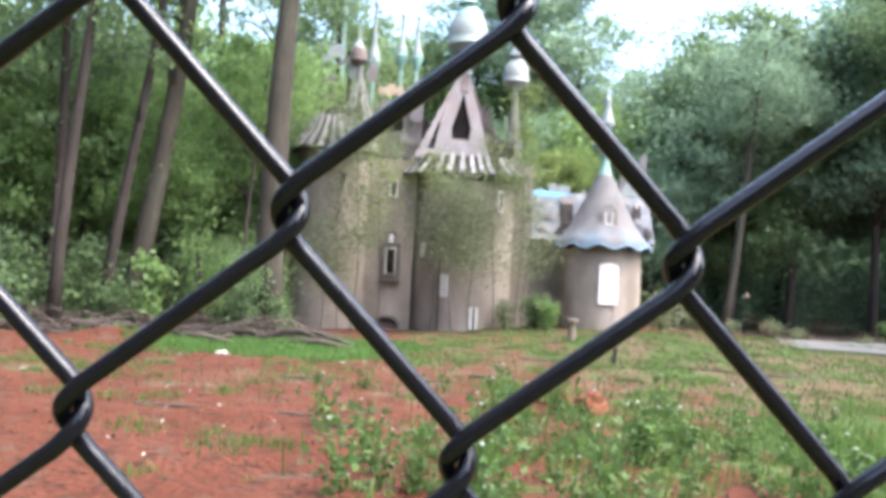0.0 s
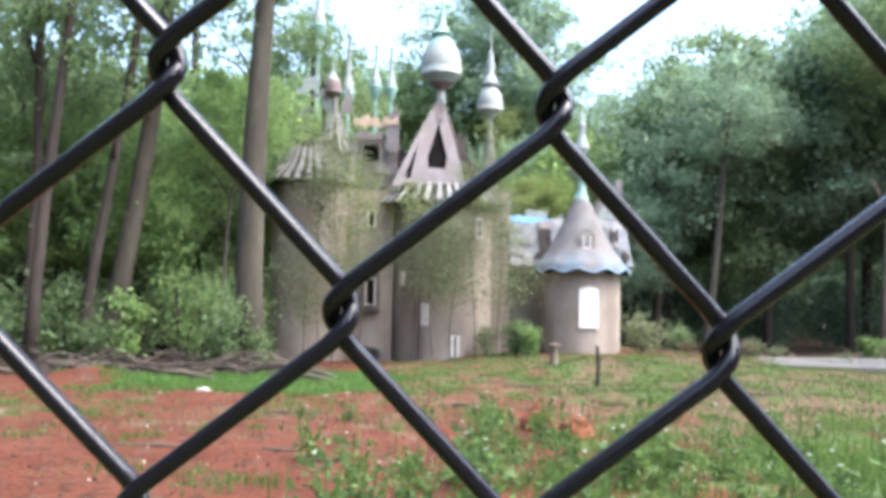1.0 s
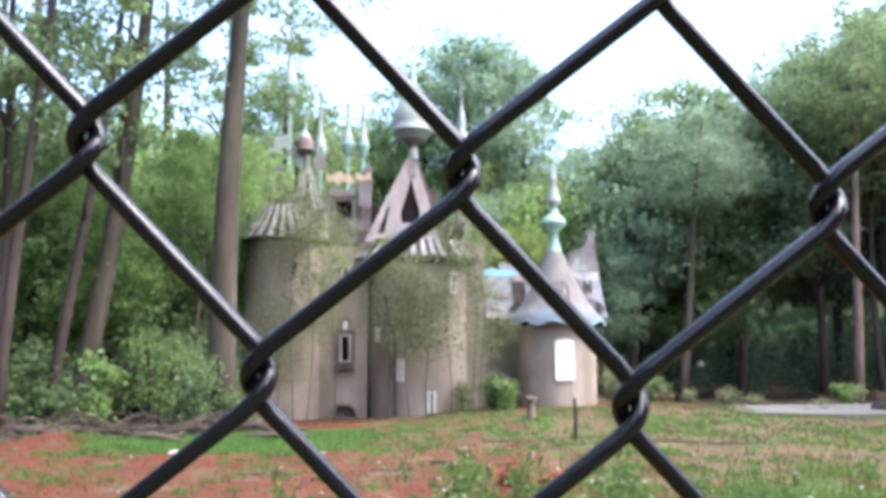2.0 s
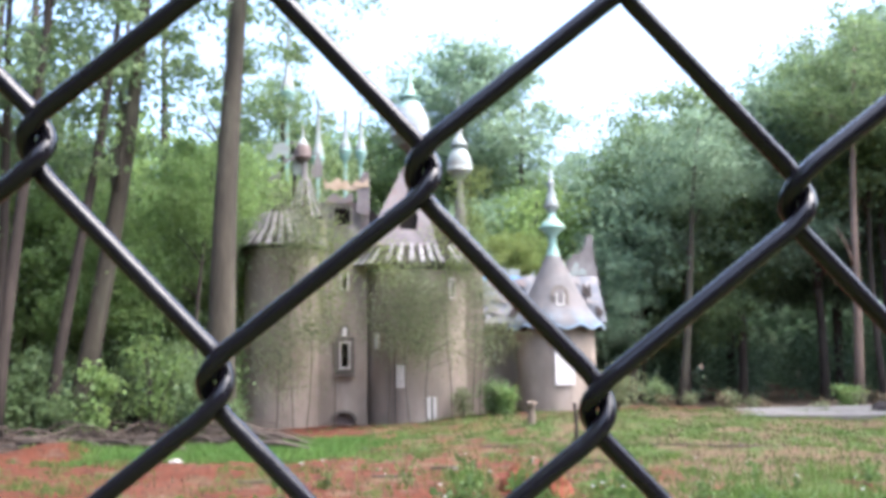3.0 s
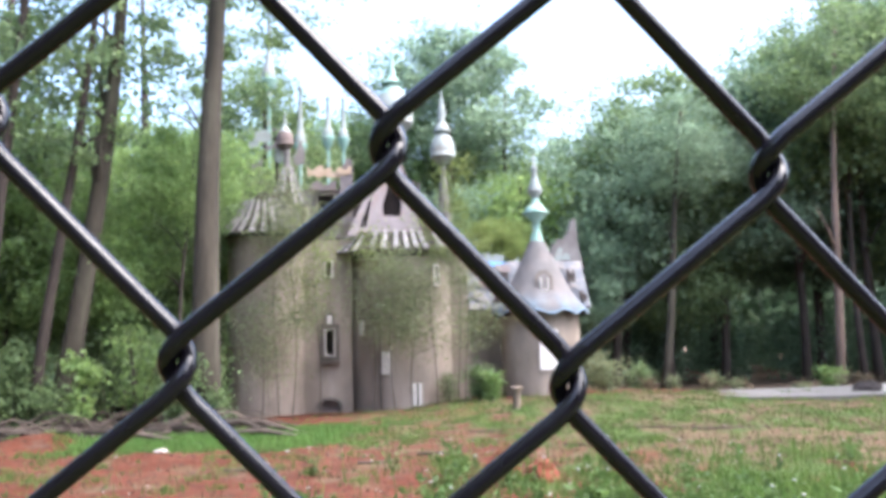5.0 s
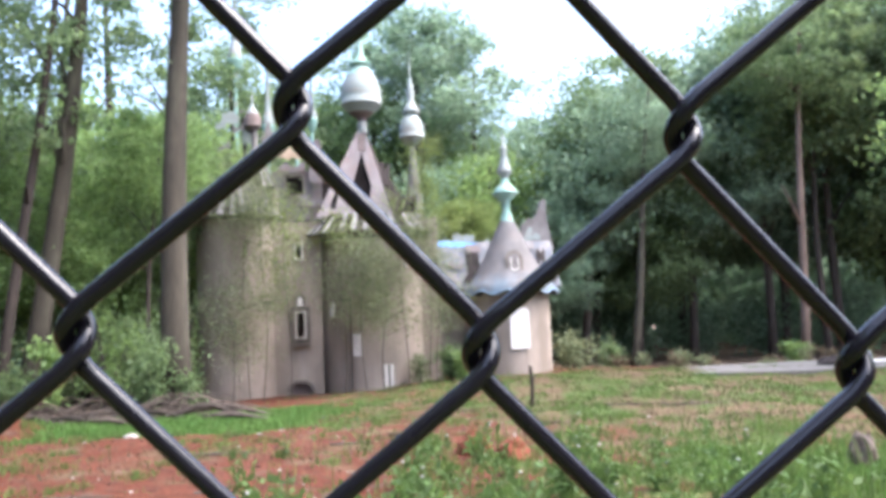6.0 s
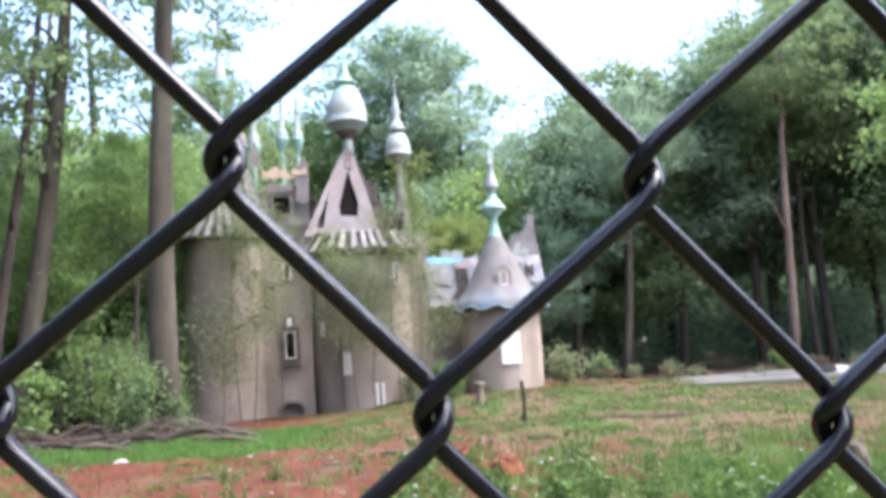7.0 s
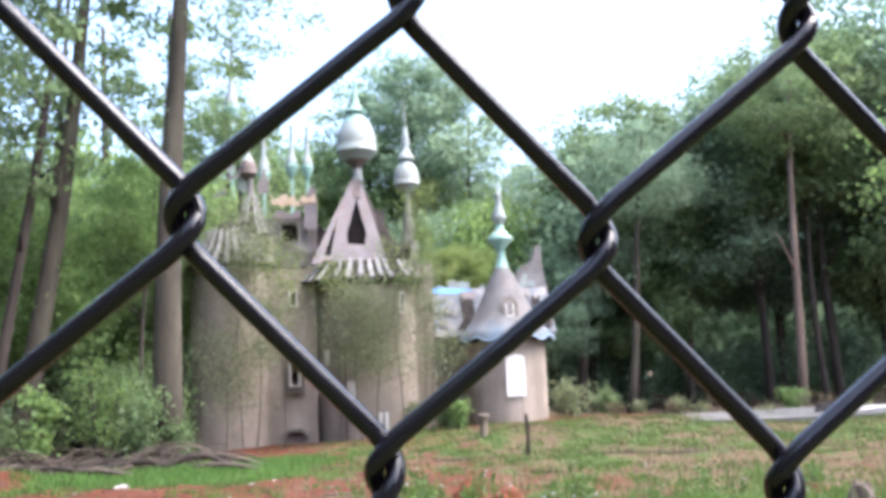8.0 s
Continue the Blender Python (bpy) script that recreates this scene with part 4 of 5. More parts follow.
def tree(x, y, height, crown_r, crown_z, seed, trunk_r=0.2, lean=(0, 0), bark=BARK, leaf=LEAF, tall=1.0, label="", limbs=6, crowns=1, name="tree", sparse=False, limb_from=0.45):
    """A tapered, slightly bent trunk with limbs and a crown of small leaves."""
    rnd = random.Random(seed)
    z0 = ground_z(x, y) - 0.15
    t = thing(name, label or "tall leafy woodland tree with a bare trunk", "tree", (x, y, z0), "woodland trees")
    bm = bmesh.new()
    n = 9
    path, radii = [], []
    for k in range(n):
        f = k / (n - 1)
        path.append((lean[0] * f + 0.12 * math.sin(f * 5 + seed), lean[1] * f + 0.1 * math.sin(f * 4 + seed * 2), f * height * 0.9))
        radii.append(trunk_r * (1.18 if k == 0 else 1.0) * (1 - 0.72 * f ** 1.3))
    tube(bm, path, radii, 12)
    trunk = part("trunk", bm, bark, t, smooth=True)
    for k in range(limbs):
        f = limb_from + (0.95 - limb_from) * rnd.random()
        i = min(n - 2, int(f * (n - 1)))
        p = Vector(path[i])
        a = rnd.uniform(0, 6.28)
        reach = crown_r * rnd.uniform(0.25, 0.55) * (0.6 if sparse else 1.0)
        q = p + Vector((math.cos(a) * reach, math.sin(a) * reach, crown_r * rnd.uniform(0.1, 0.6)))
        bm = bmesh.new()
        tube(bm, [p, p.lerp(q, 0.5) + Vector((0, 0, 0.15 * reach)), q], [radii[i] * 0.5, radii[i] * 0.3, 0.015], 6)
        part("limb", bm, bark, t, smooth=True)
    for c in range(crowns):
        cr = new("crown", crown_mesh(5 + (seed + c) % 2 if sparse else (seed + c) % 5, leaf))
        cr.parent = t
        s = crown_r * (1.0 if c == 0 else rnd.uniform(0.6, 0.85))
        off = (0, 0) if c == 0 else (rnd.uniform(-0.6, 0.6) * crown_r, rnd.uniform(-0.5, 0.5) * crown_r)
        cr.location = (lean[0] * 0.8 + off[0], lean[1] * 0.8 + off[1], crown_z + (0 if c == 0 else rnd.uniform(-0.9, 0.3) * crown_r * tall))
        cr.scale = (s, s, s * tall)
        cr.rotation_euler.z = rnd.uniform(0, 6.28)
    return t


# the large trunk beside the round tower
tree(-4.85, 20.3, 17, 3.6, 13.2, 3, 0.33, (0.3, 0.1), BARK, LEAF, 0.8, "large grey-barked tree beside the round tower", 7, 2, sparse=True, limb_from=0.72)
# the woods on the tower's side
LEFT = [(-9.5, 19.5, 16, 3.2, 11, 0.15, 1.0, DARK_BARK), (-8.95, 21.0, 15, 3.0, 10, 0.14, 1.5, DARK_BARK), (-8.55, 21.5, 17, 3.2, 11, 0.26, 1.75, BARK),
        (-10.5, 21, 16, 3.4, 9, 0.14, 0.3, DARK_BARK), (-12, 24, 17, 4.2, 9, 0.17, 0, DARK_BARK), (-9.5, 26, 16, 4.0, 8, 0.15, 0.2, BARK),
        (-7, 29, 16, 3.8, 8.5, 0.22, 0, DARK_BARK), (-14, 30, 18, 5, 9, 0.3, 0, DARK_BARK), (-10, 32, 17, 4.6, 8, 0.25, 0, DARK_BARK),
        (-18, 27, 18, 5, 9, 0.3, 0, DARK_BARK), (-13, 38, 18, 5.5, 9, 0.3, 0, DARK_BARK), (-8, 37, 13, 4.2, 7, 0.25, 0, DARK_BARK),
        (-19, 37, 19, 6, 10, 0.3, 0, DARK_BARK), (-14.5, 19, 17, 4.0, 10, 0.25, 0, DARK_BARK), (-17, 22, 17, 4.4, 9, 0.25, 0, DARK_BARK)]
for k, (x, y, h, r, cz, tr, ln, bk) in enumerate(LEFT):
    if k >= 4:
        r, cz = r * 0.85, cz * 0.68
    # LEAF_LIGHT on the deeper trees stands for hazy light between the trunks
    tree(x, y, h, r, cz, 10 + k, tr, (ln, 0), bk, LEAF if k < 4 or k % 3 == 1 else LEAF_LIGHT, 1.2, sparse=k < 4)
# understorey mostly in LEAF_LIGHT, the wood's haze put into its colour
for k, (x, y, h, r, cz) in enumerate([(-8.6, 23, 6, 1.8, 4.4), (-10.8, 23.5, 7, 2.2, 4.6), (-6.6, 25.5, 6.5, 1.6, 5.0), (-7.6, 27, 8, 2.2, 5.2), (-12.8, 21.5, 7, 2.0, 4.4), (-9.8, 29, 8, 2.6, 5.0),
                                       (-13, 26, 8, 2.6, 5), (-6.2, 23.2, 8, 1.5, 6.6), (-15.5, 24, 8, 2.6, 5)]):
    tree(x, y, h, r, cz, 140 + k, 0.07, (0.2, 0), DARK_BARK, (LEAF_LIGHT, LEAF_LIGHT, LEAF)[k % 3], 1.1, "slender leafy understorey tree in the wood", 5)
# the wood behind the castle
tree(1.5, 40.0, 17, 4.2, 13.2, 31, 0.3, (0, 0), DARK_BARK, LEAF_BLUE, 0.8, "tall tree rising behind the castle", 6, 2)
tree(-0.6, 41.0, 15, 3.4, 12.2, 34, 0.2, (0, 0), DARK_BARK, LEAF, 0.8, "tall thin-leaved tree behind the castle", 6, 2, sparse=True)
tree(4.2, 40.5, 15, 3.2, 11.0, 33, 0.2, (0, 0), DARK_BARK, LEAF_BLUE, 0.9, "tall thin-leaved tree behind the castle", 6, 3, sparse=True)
tree(-5.6, 32.0, 13, 2.6, 9.2, 36, 0.2, (0, 0), DARK_BARK, LEAF, 1.2, "leafy tree behind the round tower", 6, 2)
tree(-7.4, 33.0, 14, 2.8, 12.0, 37, 0.15, (0, 0), DARK_BARK, LEAF, 0.9, "thin-leaved tree behind the round tower", 6, 2, sparse=True)
BACK = [(-3.0, 41, 13, 3.4, 8.6), (-6.5, 43, 14, 4.2, 9.5), (4.5, 38, 10, 3.6, 6), (7.0, 41, 11, 3.8, 6.4), (1, 36.5, 9, 3.0, 5.4), (-1, 47, 12, 5, 7), (5, 47, 12, 5, 7), (-10, 48, 14, 6, 8),
        (-1.6, 43, 13, 3.8, 9.4), (1.6, 44.5, 13, 3.8, 9.2), (3.6, 43.5, 12, 3.6, 8.6), (-4.6, 44, 14, 4.0, 10.0)]
for k, (x, y, h, r, cz) in enumerate(BACK):
    tree(x, y, h, r, cz, 50 + k, 0.22, (0, 0), DARK_BARK, (LEAF, LEAF_BLUE, LEAF_LIGHT)[k % 3], 1.0, crowns=2)
tree(3.0, 33.0, 6.6, 1.5, 5.3, 66, 0.12, (0, 0), DARK_BARK, LEAF_YELLOW, 0.8, "small yellow-green tree behind the castle roof", 5, 2)
# the dense wood on the slab's side
RIGHT = [(8.0, 36, 11, 3.4, 7.4), (10.5, 37.5, 13, 3.6, 10.2), (13, 38, 13, 3.8, 9.8), (16, 37, 14, 4.0, 10.6), (18.5, 36, 16, 4.4, 12.4), (21, 34, 18, 4.6, 13.5),
         (11.5, 43, 14, 5, 9), (15, 44, 15, 5, 9), (19, 42, 17, 5.5, 10), (8.0, 44, 12, 4.6, 7.5), (24, 38, 18, 5.5, 11), (28, 36, 18, 5.5, 11), (25, 30, 17, 4.6, 12),
         (9.0, 39, 10, 3.8, 7.5), (13.5, 41, 11, 4.2, 8), (18, 40, 11, 4.4, 8), (23, 40, 12, 5, 8.5)]
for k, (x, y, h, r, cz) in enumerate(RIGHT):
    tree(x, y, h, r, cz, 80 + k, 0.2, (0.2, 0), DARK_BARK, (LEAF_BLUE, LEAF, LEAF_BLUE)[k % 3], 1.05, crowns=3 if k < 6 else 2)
# bare trunks that show before the dark wood
tree(8.95, 33.0, 12, 2.4, 9.2, 120, 0.16, (1.3, 0), BARK, LEAF_BLUE, 0.9, "slim grey trunk before the dark wood", 4)
tree(14.75, 31.5, 15, 2.8, 12.0, 121, 0.17, (0.95, 0), PINE_BARK, LEAF, 0.9, "slim brown pine trunk before the dark wood", 4)
tree(17.2, 34.5, 13, 2.6, 10.5, 122, 0.15, (0.2, 0), DARK_BARK, LEAF, 0.9, "slim dark trunk before the wood", 4)
tree(16.9, 23.0, 10, 2.5, 7.0, 123, 0.16, (-1.2, 0), DARK_BARK, LEAF_LIGHT, 0.85, "light green tree leaning over the yard", 6)

# Out-of-view trees, added to throw shade on the near clay and the wires.
for k, (x, y, h, r, cz) in enumerate([(-9.5, 4.5, 14, 4.2, 9), (-8.0, -2.0, 14, 4.2, 9), (-14, 1, 15, 4.6, 9)]):
    tree(x, y, h, r, cz, 170 + k, 0.2, (0.2, 0), DARK_BARK, LEAF, 1.0, "unseen tree added to shade the near clay", 6, 2)

# far woods closing the view
rg = np.random.default_rng(5)
n = 70000
ang = rg.uniform(-1.35, 1.35, n)
rad = rg.uniform(52, 75, n)
x = np.sin(ang) * rad
y = np.cos(ang) * rad
top = 8.0 + 2.5 * np.sin(ang * 9) + 1.5 * np.sin(ang * 23 + 1) + np.where(ang < -0.25, 4.0, 0) + np.where(ang > 0.2, 2.5, 0)
z = top * rg.random(n) ** 0.8
me = sheet_of_leaves("far_woods", np.stack([x, y, z], 1), 0.5 + 0.7 * rg.random(n), rg, narrow=0.8)
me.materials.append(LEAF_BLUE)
tagged(new("far_woods", me), "dark green woodland closing off the distance", "woods", kind="stuff")


# Unseen ring of leaves behind the camera, added to darken what the wires reflect.
n = 40000
ang = rg.uniform(1.45, 2 * math.pi - 1.45, n)
rad = rg.uniform(13, 28, n)
z = (10 + 3 * np.sin(ang * 7)) * rg.random(n) ** 0.9
me = sheet_of_leaves("woods", np.stack([np.sin(ang) * rad, np.cos(ang) * rad, z], 1), 0.6 + 0.7 * rg.random(n), rg, narrow=0.8)
me.materials.append(LEAF_BLUE)
tagged(new("woods", me), "unseen ring of leaves added behind the camera to darken the wires", "woods", kind="stuff")


# ---- bushes and saplings ----
def shrub(x, y, r, h, seed, leaf=LEAF, n=900, size=0.09, label="leafy green bush on the ground", name="bush", stems=5, stem_mat=DARK_BARK, flat=1.0):
    rg = np.random.default_rng(seed)
    rnd = random.Random(seed)
    z0 = ground_z(x, y) - 0.03
    t = thing(name, label, "bush" if name != "sapling" else "sapling", (x, y, z0))
    clumps = []
    for k in range(stems):
        a = rnd.uniform(0, 6.28)
        q = Vector((math.cos(a) * r * rnd.uniform(0.2, 0.9), math.sin(a) * r * rnd.uniform(0.2, 0.9), h * rnd.uniform(0.6, 0.98)))
        mid = Vector((q.x * 0.35, q.y * 0.35, q.z * 0.55))
        bm = bmesh.new()
        tube(bm, [(q.x * 0.05, q.y * 0.05, 0), mid, q], [0.022 * h ** 0.5, 0.015 * h ** 0.5, 0.005], 5)
        part("stem", bm, stem_mat, t)
        for f in np.linspace(0.25, 1.0, 7):
            p = mid.lerp(q, f) if f > 0.5 else Vector((0, 0, 0)).lerp(mid, f + 0.4)
            clumps.append((*p, r * 0.33))
    clumps = np.array(clumps)
    pick = rg.integers(0, len(clumps), n)
    pos = clumps[pick, :3] + rg.normal(size=(n, 3)) * clumps[pick, 3:] * (1, 1, 0.8 * flat)
    pos[:, 2] = np.abs(pos[:, 2]) + 0.02
    me = sheet_of_leaves("foliage", pos, size * (0.6 + 0.8 * rg.random(n)), rg, narrow=0.6)
    me.materials.append(leaf)
    f = new("foliage", me)
    f.parent = t
    return t


shrub(-7.35, 19.4, 0.4, 1.9, 1, LEAF_LIGHT, 800, 0.13, "bright green young bush at the wood's edge", stems=6)
# LEAF picked over LEAF_DULL as a stand-in for shade at the wood's edge
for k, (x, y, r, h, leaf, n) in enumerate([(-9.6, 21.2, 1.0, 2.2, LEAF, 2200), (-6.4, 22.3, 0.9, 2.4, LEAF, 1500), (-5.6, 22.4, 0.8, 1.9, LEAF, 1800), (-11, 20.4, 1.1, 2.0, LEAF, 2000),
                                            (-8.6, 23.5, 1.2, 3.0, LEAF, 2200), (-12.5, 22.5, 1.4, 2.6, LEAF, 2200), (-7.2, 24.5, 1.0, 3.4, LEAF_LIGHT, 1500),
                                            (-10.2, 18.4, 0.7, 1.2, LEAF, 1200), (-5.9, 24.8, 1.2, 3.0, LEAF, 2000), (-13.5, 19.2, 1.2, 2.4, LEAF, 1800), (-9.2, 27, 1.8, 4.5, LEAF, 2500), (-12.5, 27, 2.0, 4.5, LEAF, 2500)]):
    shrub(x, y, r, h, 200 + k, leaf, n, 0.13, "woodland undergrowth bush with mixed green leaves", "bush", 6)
# same leaf choice here, its colour stands for undergrowth shade
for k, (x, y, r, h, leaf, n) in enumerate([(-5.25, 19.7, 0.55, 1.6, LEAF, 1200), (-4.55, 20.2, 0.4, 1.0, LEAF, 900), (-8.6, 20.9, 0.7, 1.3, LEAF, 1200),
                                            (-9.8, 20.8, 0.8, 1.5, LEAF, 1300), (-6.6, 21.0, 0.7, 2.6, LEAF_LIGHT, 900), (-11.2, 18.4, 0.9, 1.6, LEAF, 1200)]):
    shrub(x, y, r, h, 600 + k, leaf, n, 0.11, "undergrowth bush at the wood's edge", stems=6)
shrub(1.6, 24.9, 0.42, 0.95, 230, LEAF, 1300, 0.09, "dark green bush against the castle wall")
shrub(1.9, 24.4, 0.28, 0.75, 231, LEAF_LIGHT, 700, 0.1, "light green weed bush against the castle wall")
shrub(0.75, 24.6, 0.4, 0.75, 232, LEAF_DULL, 900, 0.07, "brownish dry bush against the castle wall")
shrub(5.4, 26.4, 0.7, 1.0, 233, LEAF_DULL, 1400, 0.09, "dull green bush beside the turret")
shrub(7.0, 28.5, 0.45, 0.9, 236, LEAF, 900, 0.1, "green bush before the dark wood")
shrub(14.1, 30.5, 0.42, 0.72, 234, LEAF_LIGHT, 1500, 0.1, "bright green bush on the rise", flat=0.7)
for k, (x, y, r, h) in enumerate([(8, 39, 1.5, 2.2), (11, 40, 1.5, 2.4), (14, 41, 1.6, 2.4), (17.5, 41, 1.8, 2.6), (21, 39.5, 1.8, 2.8)]):
    shrub(x, y, r, h, 260 + k, LEAF_BLUE, 2200, 0.2, "dark undergrowth of the wood", stems=8)


def sapling(x, y, h, r, seed, leaf, n, size=0.06, low=0.35, lean=0.0):
    """A thin young tree with sparse leaves along its twigs."""
    rg = np.random.default_rng(seed)
    rnd = random.Random(seed)
    z0 = ground_z(x, y) - 0.05
    t = thing("sapling", "thin young tree with sparse leaves before the castle wall", "sapling", (x, y, z0), "saplings before the castle")
    bm = bmesh.new()
    pts = [Vector((lean * f + 0.08 * math.sin(f * 6 + seed), 0.05 * math.sin(f * 5), h * f)) for f in np.linspace(0, 1, 8)]
    tube(bm, pts, [0.013 * (1 - 0.8 * f) + 0.003 for f in np.linspace(0, 1, 8)], 6)
    part("trunk", bm, BARK, t)
    pos = []
    for k in range(26):
        f = rnd.uniform(low, 0.98)
        p = Vector((lean * f, 0, h * f))
        a = rnd.uniform(0, 6.28)
        q = p + Vector((math.cos(a), math.sin(a) * 0.5, rnd.uniform(0.0, 0.5))) * r * rnd.uniform(0.5, 1.1)
        bm = bmesh.new()
        tube(bm, [p, p.lerp(q, 0.6) + Vector((0, 0, 0.05)), q], [0.007, 0.005, 0.002], 4)
        part("twig", bm, BARK, t)
        for _ in range(n // 26):
            pos.append(p.lerp(q, rnd.uniform(0.1, 1.15)) + Vector((rnd.gauss(0, 0.28), rnd.gauss(0, 0.22), rnd.gauss(0, 0.3))) * r)
    me = sheet_of_leaves("foliage", np.array(pos), size * (0.6 + 0.8 * rg.random(len(pos))), rg, narrow=0.55)
    me.materials.append(leaf)
    f = new("foliage", me)
    f.parent = t
    return t


sapling(-3.35, 23.6, 5.6, 1.0, 301, LEAF_DULL, 5200, low=0.4)
sapling(-2.7, 23.4, 5.2, 0.9, 302, LEAF_YELLOW, 3000, low=0.55)
sapling(-4.2, 23.2, 3.4, 1.0, 303, LEAF_DULL, 4000, low=0.3, lean=0.4)
sapling(-0.75, 23.7, 4.3, 1.0, 304, LEAF_DULL, 6400, low=0.45)
sapling(-0.2, 23.9, 3.6, 1.0, 305, LEAF_DULL, 5000, low=0.4)
sapling(1.25, 24.2, 4.3, 0.8, 306, LEAF_DULL, 5600, low=0.35)
sapling(1.05, 24.6, 7.0, 0.6, 307, LEAF_YELLOW, 3000, low=0.62)
sapling(-1.3, 24.0, 5.0, 0.6, 308, LEAF_YELLOW, 900, low=0.75)
sapling(0.35, 24.2, 5.3, 0.6, 309, LEAF_YELLOW, 900, low=0.75)
sapling(-3.9, 24.2, 6.8, 1.1, 310, LEAF_DULL, 4600, low=0.66)

# ---- yard things ----
post = thing("wooden_post", "short weathered wooden post with a flat cap standing in grass", "post", (2.22, 21.0, ground_z(2.22, 21.0) - 0.05))
bm = bmesh.new()
tube(bm, [(0, 0, 0), (0.005, 0, 0.25), (0.0, 0, 0.5)], [0.105, 0.095, 0.1], 10)
part("shaft", bm, POSTWOOD, post)
bm = bmesh.new()
lathe(bm, [(0.0, 0.5), (0.15, 0.5), (0.155, 0.57), (0.0, 0.6)], 12)
part("cap", bm, POSTWOOD, post)
stick = thing("dead_stalk", "thin dead stalk standing in the grass", "stalk", (2.72, 17.6, ground_z(2.72, 17.6) - 0.05))
bm = bmesh.new()
tube(bm, [(0, 0, 0), (0.02, 0, 0.45), (0.0, 0.02, 0.85)], [0.045, 0.035, 0.036], 6)
part("stem", bm, DEADWOOD, stick)
bm = bmesh.new()
tube(bm, [(0.02, 0, 0.5), (0.1, 0, 0.68)], [0.015, 0.008], 5)
part("twig", bm, DEADWOOD, stick)


def lump(name, x, y, r, h, seed, mat, label, category):
    bm = bmesh.new()
    bmesh.ops.create_icosphere(bm, subdivisions=3, radius=1.0)
    for v in bm.verts:
        k = 1 + 0.28 * noise.noise(v.co * 1.6 + Vector((seed, 0, 0))) + 0.12 * noise.noise(v.co * 4 + Vector((0, seed, 0)))
        v.co = Vector((v.co.x * r * k, v.co.y * r * k, max(-0.2, v.co.z) * h * k))
    ob = part(name, bm, mat, None, label)
    ob.location = (x, y, ground_z(x, y) + 0.02)
    ob.rotation_euler.z = seed
    return tagged(ob, label, category)


lump("clay_lump", 1.0, 11.3, 0.2, 0.28, 1, CLAYLUMP, "rough red clay clod lying in weeds", "clod")
lump("clay_lump", 1.46, 11.1, 0.2, 0.26, 2, CLAYLUMP, "rough red clay clod lying in weeds", "clod")
lump("stone", -4.4, 15.3, 0.12, 0.05, 4, STONE, "flat pale stone lying on clay", "stone")
lump("stump", 5.0, 9.4, 0.17, 0.34, 6, DEADWOOD, "dark small stump in bright grass", "stump")
for k, (x, y, r) in enumerate([(-2.2, 14.8, 0.06), (-1.9, 15.2, 0.05), (-4.95, 14.7, 0.05), (2.9, 13.6, 0.07), (4.3, 15, 0.06), (-6.2, 12, 0.06), (-0.9, 14.2, 0.05)]):
    lump("stone", x, y, r * 0.65, r * 0.35, 10 + k, STONE, "small pale stone on the ground", "stone")

# brush pile of dead logs and sticks at the wood's edge
rnd = random.Random(77)
for k in range(170):
    x, y = rnd.uniform(-11.5, -3.2), rnd.uniform(17.9, 20.4)
    L = rnd.uniform(0.8, 3.0)
    r = rnd.choice((0.01, 0.015, 0.02, 0.025, 0.03, 0.08))
    a = rnd.gauss(0.0, 0.35)
    z = ground_z(x, y) + r * 0.7 + (rnd.uniform(0, 0.6) if r < 0.04 else rnd.choice((0, 0.14)))
    bm = bmesh.new()
    pts = [Vector((L * (f - 0.5), 0.1 * math.sin(f * 4 + k), 0.05 * math.sin(f * 7 + k) - (z - ground_z(x, y) - r * 0.7) * abs(f - 0.5) * 2)) for f in np.linspace(0, 1, 6)]
    tube(bm, pts, [r * (1 - 0.5 * f) for f in np.linspace(0, 1, 6)], 7)
    ob = part("log" if r > 0.04 else "stick", bm, DEADWOOD, None)
    tagged(ob, "dead grey-brown log lying in the brush" if r > 0.04 else "dead stick lying in the brush", "log" if r > 0.04 else "stick", "brush pile")
    ob.location, ob.rotation_euler.z = (x, y, z), a
for k, (x, y, L, a) in enumerate([(-3.3, 9.6, 0.75, 0.1), (-1.9, 9.6, 0.45, -0.1), (-1.3, 8.9, 0.6, 0.15), (-2.4, 13.0, 0.9, 0.05), (0.4, 14.2, 1.0, 0.05), (2.6, 14.4, 0.7, -0.5), (1.4, 17.5, 1.0, 0.0), (4.4, 17, 1.6, -0.1), (5.6, 16.2, 1.4, -0.05), (-0.6, 13.3, 0.7, 0.1)]):
    bm = bmesh.new()
    tube(bm, [(L * (f - 0.5), 0.03 * math.sin(f * 6 + k), 0) for f in np.linspace(0, 1, 6)], [0.022, 0.02, 0.02, 0.018, 0.012, 0.006], 6)
    ob = part("stick", bm, DEADWOOD, None)
    tagged(ob, "dead stick lying on the clay", "stick", "scattered sticks")
    ob.location, ob.rotation_euler.z = (x, y, ground_z(x, y) + 0.015), a

# pale slab on the rise
bm = bmesh.new()
n = 24
low_ring, high_ring = [], []
for i in range(n):
    a = 2 * math.pi * i / n
    k = 1 + 0.18 * noise.noise((math.cos(a) * 2, math.sin(a) * 2, 3))
    px, py = 12.1 + 5.6 * k * math.cos(a), 24.9 + 2.3 * k * math.sin(a)
    low_ring.append(bm.verts.new((px, py, ground_z(px, py) - 0.1)))
    high_ring.append(bm.verts.new((px * 0.98 + 0.02 * 12.1, py, 0.21 + 0.03 * noise.noise((px, py, 1)))))
for i in range(n):
    bm.faces.new((low_ring[i], low_ring[(i + 1) % n], high_ring[(i + 1) % n], high_ring[i]))
bm.faces.new(high_ring)
tagged(part("concrete_slab", bm, CONCRETE, None), "pale broken concrete slab lying on the rise", "slab")


